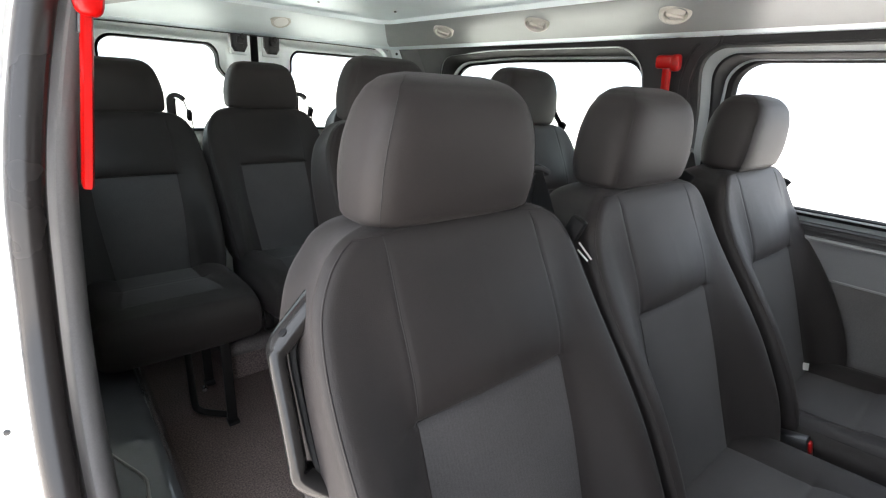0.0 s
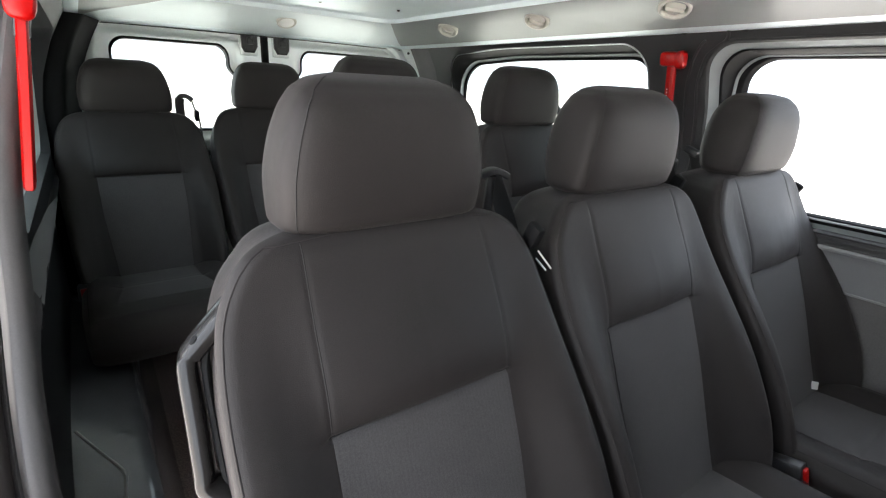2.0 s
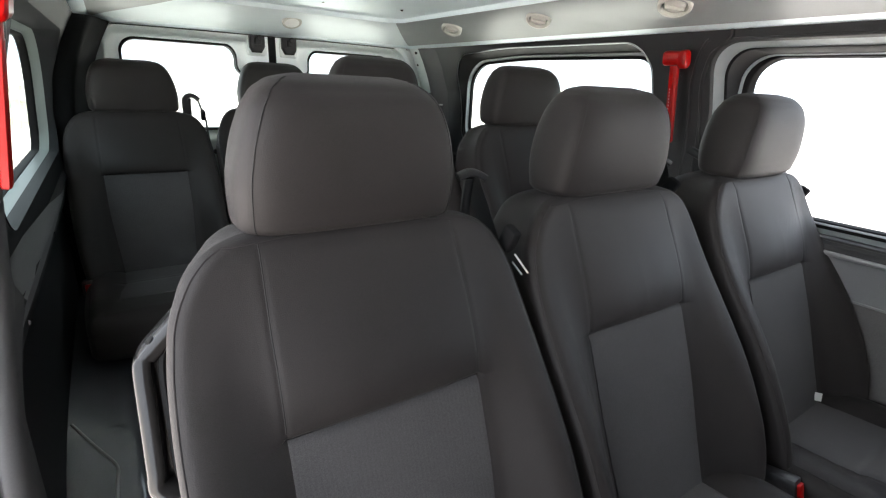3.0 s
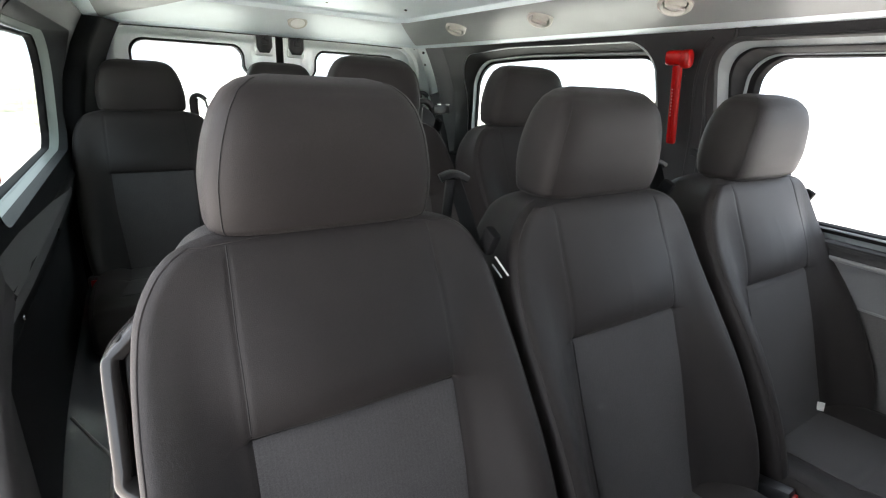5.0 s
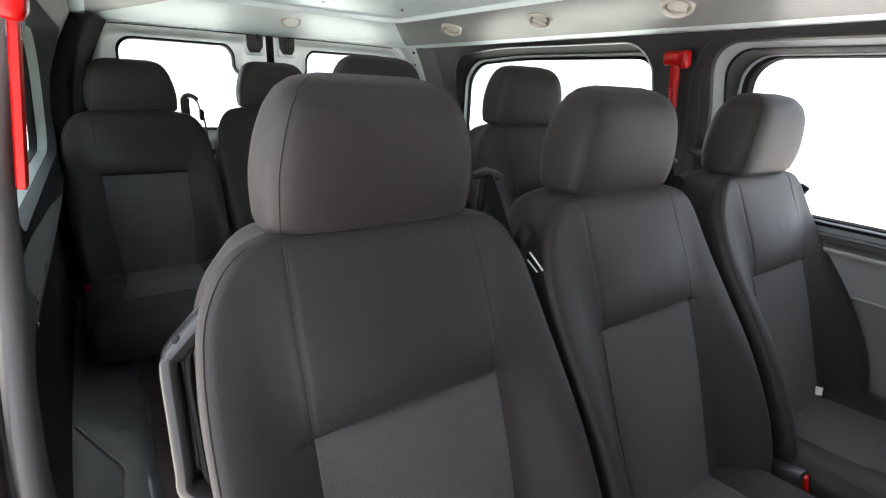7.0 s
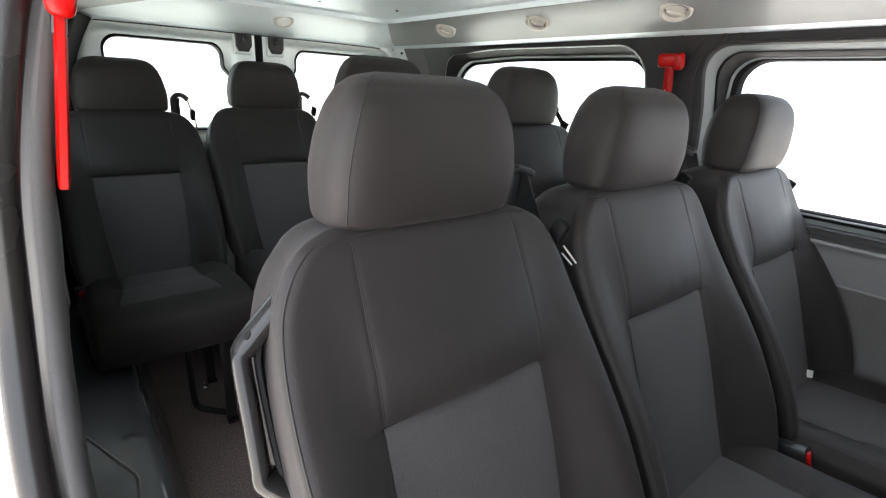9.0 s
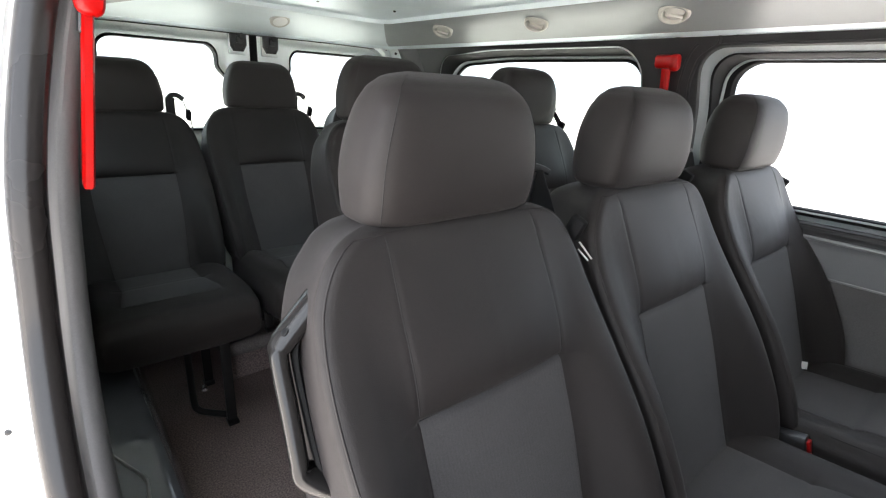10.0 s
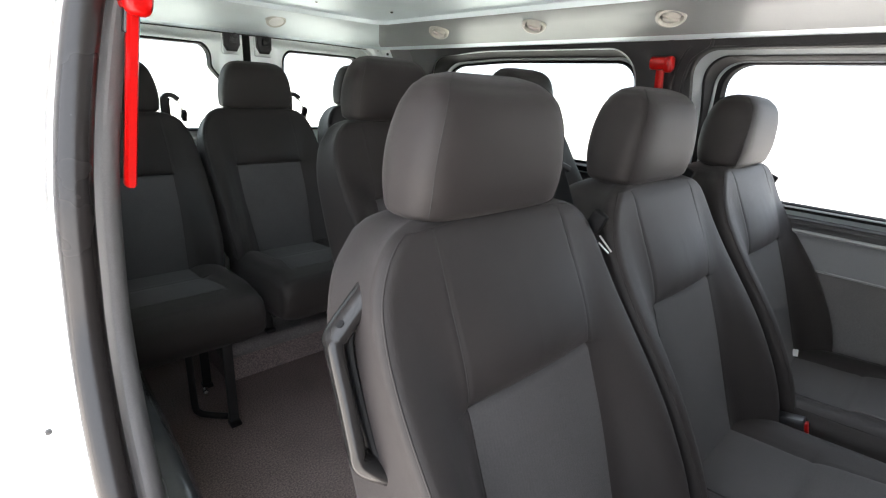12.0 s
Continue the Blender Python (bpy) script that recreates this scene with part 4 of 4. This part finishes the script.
MESH["tongue_grip"] = mesh_of("tongue_grip", *turned(box(-0.008, 0.008, -0.013, 0.013, -0.019, 0.018, 0.005), Matrix.Translation((0.218, 0.066, 0.932)) @ pose(0, 0, 0, 25, 0, 0)), RUBBER)
MESH["buckle"] = mesh_of("buckle", *join(turned(box(-0.013, 0.013, -0.036, 0.036, -0.024, 0.020, 0.003), Matrix.Translation((0.24, -0.19, 0.464)) @ pose(0, 0, 0, -14, 0, 0)),
                                         tube([(0.24, -0.16, 0.455), (0.238, -0.09, 0.44), (0.235, -0.06, 0.40)], 0.012, 0.006, 8, 3)), BLACK)
MESH["button"] = mesh_of("buckle_button", *turned(box(-0.0085, 0.0085, -0.004, 0.004, -0.026, 0.015, 0.002), Matrix.Translation((0.243, -0.227, 0.469)) @ pose(0, 0, 0, -14, 0, 0)), RED)


def seat(loc, foot_z, label, guide=2, tongue=False, buckle=0, lever=False, grip=(-0.006, 0.05, 0.030)):
    """A single passenger seat; foot_z is the level under its legs."""
    e = thing("passenger_seat", loc, label, "seat", "passenger seats")
    back = part("backrest", MESH["backrest"], e)
    part("back_insert", MESH["back_insert"], back, "lighter ribbed grey fabric panel")
    part("piping", MESH["rim"], back)
    for me in MESH["back_seam"]:
        part("seam", me, back)
    head = part("headrest", MESH["headrest"], e)
    for me in MESH["head_seam"]:
        part("seam", me, head)
    cush = part("seat_cushion", MESH["cushion"], e)
    part("cushion_insert", MESH["cushion_insert"], cush, "lighter ribbed grey fabric panel")
    for me in MESH["cushion_seam"]:
        part("seam", me, cush)
    low = foot_z - loc[2]
    frame_piece = join(tube([(-0.19, -0.42, 0.352), (-0.19, -0.05, 0.352)], 0.015, 0.012, 8, 3), tube([(0.19, -0.42, 0.352), (0.19, -0.05, 0.352)], 0.015, 0.012, 8, 3),
                       tube([(-0.19, -0.38, 0.350), (0.19, -0.38, 0.350)], 0.012, 0.012, 8, 3), tube([(-0.19, -0.08, 0.350), (0.19, -0.08, 0.350)], 0.012, 0.012, 8, 3))
    part("seat_frame", mesh_of("seat_frame", *frame_piece, STEEL), e, "black painted steel frame")
    fy = -0.37 if foot_z == 0.0 else -0.20
    for x in (-0.13, 0.13):
        part("leg", mesh_of("leg", *join(tube([(x, fy, 0.352), (x, fy - 0.005, low + 0.015)], 0.016, 0.006, 8, 3.5, up=(0, 1, 0)), box(x - 0.018, x + 0.018, fy - 0.03, fy + 0.01, low, low + 0.014, 0.004)), STEEL), e)
        part("leg", mesh_of("leg", *join(tube([(x, -0.10, 0.352), (x, -0.10, low + 0.015)], 0.016, 0.006, 8, 3.5, up=(0, 1, 0)), box(x - 0.018, x + 0.018, -0.12, -0.08, low, low + 0.014, 0.004)), STEEL), e)
    if guide:
        part("belt_guide", MESH["lever"] if lever else MESH["guide"], e, "black belt guide lever" if lever else "black hooked belt guide")
    if guide > 1:
        belt = part("belt", MESH["strap"] if lever else MESH["strap_low"], e, "black woven seat belt")
        if tongue:
            part("belt_tongue", MESH["tongue"], belt, "bare metal tongue")
        part("tongue_grip", MESH["tongue_grip"], belt).location = grip
    if buckle:
        b = part("buckle", MESH["buckle"], e, "black seat belt buckle")
        r = part("buckle_button", MESH["button"], b, "red release button")
        b.location.x = -0.45 if buckle < 0 else 0.0
    return e


ROW_A, ROW_B, ROW_C = 0.481, 1.095, 1.998
a1 = seat((0.558, ROW_A, 0.0), 0.0, "dark grey fabric passenger seat with a grey side handle", tongue=True, lever=True, grip=(0, 0, 0))
a2 = seat((1.027, ROW_A, 0.0), 0.0, "dark grey fabric passenger seat with a red buckle button", buckle=1, lever=True)
a3 = seat((1.505, ROW_A - 0.011, 0.004), 0.0, "dark grey fabric passenger seat beside the window wall", lever=True, grip=(-0.010, 0.004, -0.014))
seat((0.950, ROW_B + 0.13, 0.052), 0.0, "dark grey fabric passenger seat in the middle row")
seat((1.390, ROW_B, 0.052), 0.0, "dark grey fabric passenger seat in the middle row")
c1 = seat((0.402, ROW_C, 0.018), 0.0, "charcoal fabric rear seat on a black steel leg frame", buckle=-1)
c2 = seat((0.870, ROW_C, 0.036), 0.214, "charcoal fabric rear seat on the raised step")
seat((1.376, ROW_C, 0.055), 0.214, "charcoal fabric rear seat on the raised step")

# the headrests do not all sit alike on their seats
for owner, shift in ((a1, (0.0, 0.0, -0.004)), (a3, (0.005, -0.011, 0.0)), (c2, (0.013, 0.0, 0.0))):
    for child in owner.children:
        if child.name.startswith("headrest"):
            child.location = shift
# bent tube under the rear seat beside the wheel arch
made("leg_frame", tube(smooth_path([(0.435, 1.70, 0.375), (0.437, 1.71, 0.20), (0.440, 1.715, 0.06), (0.450, 1.71, 0.03), (0.475, 1.695, 0.018), (0.525, 1.65, 0.016)], 7), 0.011, 0.011, 12), STEEL, c1, "bent black steel tube")

made("bolt", disc((0.472, 1.690, 0.115), (-0.2, -1, 0.2), ((0.009, -0.02), (0.009, 0.003), (0.006, 0.006)), 12), CHROME, c1, "bare metal bolt head")
# side handle of the first seat
hp = [(0.374, 0.590, 0.905), (0.349, 0.589, 0.880), (0.333, 0.588, 0.864), (0.3235, 0.586, 0.853), (0.3205, 0.581, 0.842), (0.3195, 0.560, 0.796), (0.3185, 0.541, 0.753), (0.3185, 0.535, 0.739), (0.322, 0.530, 0.731), (0.333, 0.522, 0.722), (0.352, 0.512, 0.710), (0.372, 0.50, 0.70)]
side_handle = made("side_handle", tube(smooth_path(hp, 4), 0.0100, 0.017, 24, 2.9, up=(0.25, 1, 0.3)), HANDLE, a1, "grey plastic grab handle")
made("handle_flange", tube(smooth_path([(0.352, 0.588, 0.880), (0.341, 0.585, 0.862), (0.3365, 0.578, 0.840), (0.3360, 0.556, 0.790), (0.3370, 0.536, 0.748), (0.343, 0.526, 0.733), (0.356, 0.515, 0.722)], 5), 0.0045, 0.010, 12, 3.0, up=(0.25, 1, 0.3)), RUBBER, side_handle, "black inner flange")
made("screw_cover", disc((0.3285, 0.582, 0.8725), (-0.72, 0.0, 0.7), ((0.005, -0.004), (0.005, 0.0008), (0.003, 0.001)), 14), RUBBER, side_handle, "dark oval screw cover")
made("hinge_bracket", box(1.255, 1.275, 0.328, 0.350, 0.400, 0.416, 0.003), CHROME, a2, "small bare metal bracket")
# white care tag on the seat by the wall
made("care_tag", turned(box(-0.0085, 0.0085, -0.001, 0.001, -0.0095, 0.0095, 0.0005, 1), Matrix.Translation((a3.location.x + 0.099, a3.location.y + back_y(0.099, 0.485) - 0.006, 0.489)) @ pose(0, 0, 0, -20, 8, -38)), WHITE, a3, "small white care tag")

# ---- emergency hammers ----
def hammer(x, y, z, lean, inward, label):
    """A red emergency hammer hung on the pillar, head up; lean: degrees its foot stands out sideways."""
    e = thing("emergency_hammer", (x, y, z), label, "hammer", "emergency hammers")
    m = Matrix.Translation((x, y, z)) @ pose(0, 0, 0, 0, lean, 0)
    shaft = [[(a * w, b * w, h) for a, b in ((0.66, 0.9), (0.42, 1.3), (-0.42, 1.3), (-0.66, 0.9), (-0.66, -0.9), (-0.42, -1.3), (0.42, -1.3), (0.66, -0.9))]
             for w, h in ((0.0070, -0.210), (0.0092, -0.206), (0.0090, -0.11), (0.0090, -0.005))]
    h = made("handle", turned(grid(shaft, True, True), m), RED, e)
    made("grip_rib", turned(box(-0.0068, 0.0068, -0.004, -0.001, -0.200, -0.03, 0.001, 1), m), RED, h)
    head = [[(0.0135 * math.copysign(abs(math.cos(t)) ** 0.55, math.cos(t)) * g, yy, 0.014 + 0.019 * math.copysign(abs(math.sin(t)) ** 0.55, math.sin(t)) * g)
             for t in np.linspace(0, 2 * math.pi, 21)[:-1]] for yy, g in ((-0.030, 0.9), (-0.012, 0.94), (0.010, 0.97), (0.020, 1), (0.026, 0.97), (0.030, 0.86), (0.032, 0.6))]
    boss = [[(0.0150 * math.copysign(abs(math.cos(t)) ** 0.6, math.cos(t)) * g, yy, 0.011 + 0.0235 * math.copysign(abs(math.sin(t)) ** 0.6, math.sin(t)) * g)
             for t in np.linspace(0, 2 * math.pi, 21)[:-1]] for yy, g in ((-0.037, 0.55), (-0.036, 0.80), (-0.032, 0.96), (-0.026, 1), (-0.018, 0.97), (-0.013, 0.85), (-0.012, 0.7))]
    knob = made("hammer_head", turned(grid(head, True, True), m), RED, e)
    made("striker_boss", turned(grid(boss, True, True), m), RED, knob)
    made("bracket", turned(box(*((0.002, 0.024) if inward < 0 else (-0.009, 0.007)), 0.000, 0.014, -0.03, 0.015, 0.003), m), BLACK, e, "black plastic holder")
    for i in range(9 if inward < 0 else 0):
        zz = -0.065 - 0.0085 * i
        made("print_mark", turned(box(*sorted((inward * 0.0056, inward * 0.0068)), 0.0035, 0.0060, zz - 0.0014, zz + 0.0014, 0.0), m), WHITE, h, smooth=False)
    return e


hammer(1.600, 0.868, 1.214, -10, -1, "red plastic emergency hammer mounted on the window pillar")
hammer(0.233, 0.871, 1.190, 8, 1, "red plastic emergency hammer beside the door opening")

# ---- ceiling vents and lamp ----
def vent(x, y, z, tilt, turn):
    e = thing("air_vent", (x, y, z), "round cream plastic air vent in the headliner duct", "air vent", "ceiling air vents")
    m = Matrix.Translation((x, y, z)) @ pose(0, 0, 0, -14, tilt, 0)
    down = m.to_3x3() @ Vector((0, 0, -1))
    made("vent_ring", disc((x, y, z), down, ((0.036, -0.030), (0.038, 0.000), (0.0375, 0.004), (0.035, 0.007), (0.030, 0.008), (0.0275, 0.005), (0.0265, -0.010), (0.001, -0.010)), 40), VENT, e)
    made("vent_flap", disc(Vector((x, y, z)), down, ((0.0235, -0.009), (0.0235, 0.001), (0.021, 0.004), (0.012, 0.006), (0.002, 0.0065)), 32), VENT, e)
    made("flap_grip", turned(box(-0.021, 0.021, -0.0035, 0.0035, -0.013, -0.003, 0.002), m @ pose(0, 0, 0, 0, 0, turn)), VENT, e)
    made("slot", turned(box(-0.017, 0.017, -0.0018, 0.0018, -0.0066, -0.0045, 0.0008, 1), m @ pose(0, 0, 0, 0, 0, turn) @ Matrix.Translation((0, 0.0085, 0))), BLACK, e, "dark air slot")
    return e


vent(1.430, 0.787, 1.328, 26, -50)
vent(1.420, 1.217, 1.327, 26, -40)
vent(1.412, 1.660, 1.324, 26, -35)
lamp = thing("ceiling_lamp", (0.945, 2.04, 1.329), "round unlit white plastic lamp at the rear of the headliner", "ceiling lamp")
made("lamp_ring", disc((0.945, 2.045, 1.325), (0, -0.5, -0.87), ((0.036, -0.030), (0.036, 0.003), (0.032, 0.006), (0.028, 0.004)), 36), VENT, lamp)
made("lens", disc((0.945, 2.045, 1.325), (0, -0.5, -0.87), ((0.027, -0.004), (0.027, 0.004), (0.018, 0.008), (0.004, 0.009)), 30), WHITE, lamp)

joint = thing("panel_joint", (1.45, 1.02, 1.335), "thin dark joint line across the headliner duct", "joint", kind="structure")
made("joint_line", tube([(1.560, 1.085, 1.3222), (1.46, 1.02, 1.3378), (1.352, 0.955, 1.3505)], 0.0012, 0.0012, 6), TRIM, joint)
for x, y, z in ((0.978, 1.80, 1.3745), (1.245, 1.735, 1.3725), (1.26, 1.36, 1.379)):
    c = thing("ceiling_clip", (x, y, z), "small dark clip in the headliner", "clip", "headliner clips")
    made("clip_head", disc((x, y, z + 0.004), (0, 0, -1), ((0.005, -0.004), (0.005, 0.004), (0.003, 0.006)), 12), BLACK, c)
# trim clips along the top of the far wall
for y in (1.422, 0.857, 0.702):
    z = 1.295
    c = thing("trim_clip", (wall_x(FAR, z), y, z), "small dark round trim clip on the wall trim", "clip", "trim clips")
    made("clip_head", disc((wall_x(FAR, z) + 0.002, y, z), (-1, 0, -0.4), ((0.008, -0.004), (0.008, 0.003), (0.005, 0.005)), 14), BLACK, c)
for y, z in ((1.568, 0.731), (1.06, 0.713)):
    c = thing("panel_screw", (wall_x(NEAR, z), y, z), "small bare metal screw in the lower wall panel", "screw", "panel screws")
    made("screw_head", disc((wall_x(NEAR, z) - 0.002, y, z), (1, 0, 0), ((0.005, -0.002), (0.005, 0.003), (0.003, 0.005)), 12), CHROME, c)

# belt anchor on the far pillar
anchor = thing("belt_anchor", (1.668, 0.80, 0.985), "black belt anchor and strap on the window pillar", "seat belt")
made("anchor_loop", turned(box(-0.012, 0.012, -0.022, 0.022, -0.010, 0.010, 0.005), Matrix.Translation((1.672, 0.80, 0.985)) @ pose(0, 0, 0, 20, 0, 0)), BLACK, anchor)
made("anchor_strap", strap_piece([(1.670, 0.79, 0.98), (1.70, 0.74, 0.80), (1.715, 0.70, 0.55), (1.725, 0.66, 0.30)], 0.022), STRAP, anchor)

# belt hanging at the rear corner pillar
hung = thing("seat_belt", (1.62, 2.10, 1.06), "black seat belt hanging from the rear corner pillar", "seat belt")
made("belt_webbing", tube(smooth_path([(1.592, 2.10, 1.085), (1.608, 2.105, 1.03), (1.632, 2.11, 0.95), (1.652, 2.105, 0.88), (1.668, 2.10, 0.80)], 6), 0.026, 0.0015, 8, 4, up=(0, 1, 0)), STRAP, hung)
made("belt_loop", turned(box(-0.044, 0.044, -0.010, 0.010, -0.022, 0.022, 0.006), Matrix.Translation((1.628, 2.095, 1.012)) @ pose(0, 0, 0, 0, -8, 0)), BLACK, hung, "black plastic belt loop")
for dx in (-0.022, 0.026):
    made("tongue_edge", turned(box(-0.010, 0.010, -0.002, 0.002, -0.003, 0.003, 0.001, 1), Matrix.Translation((1.632 + dx, 2.082, 1.036))), DULL, hung, "bare metal edge")
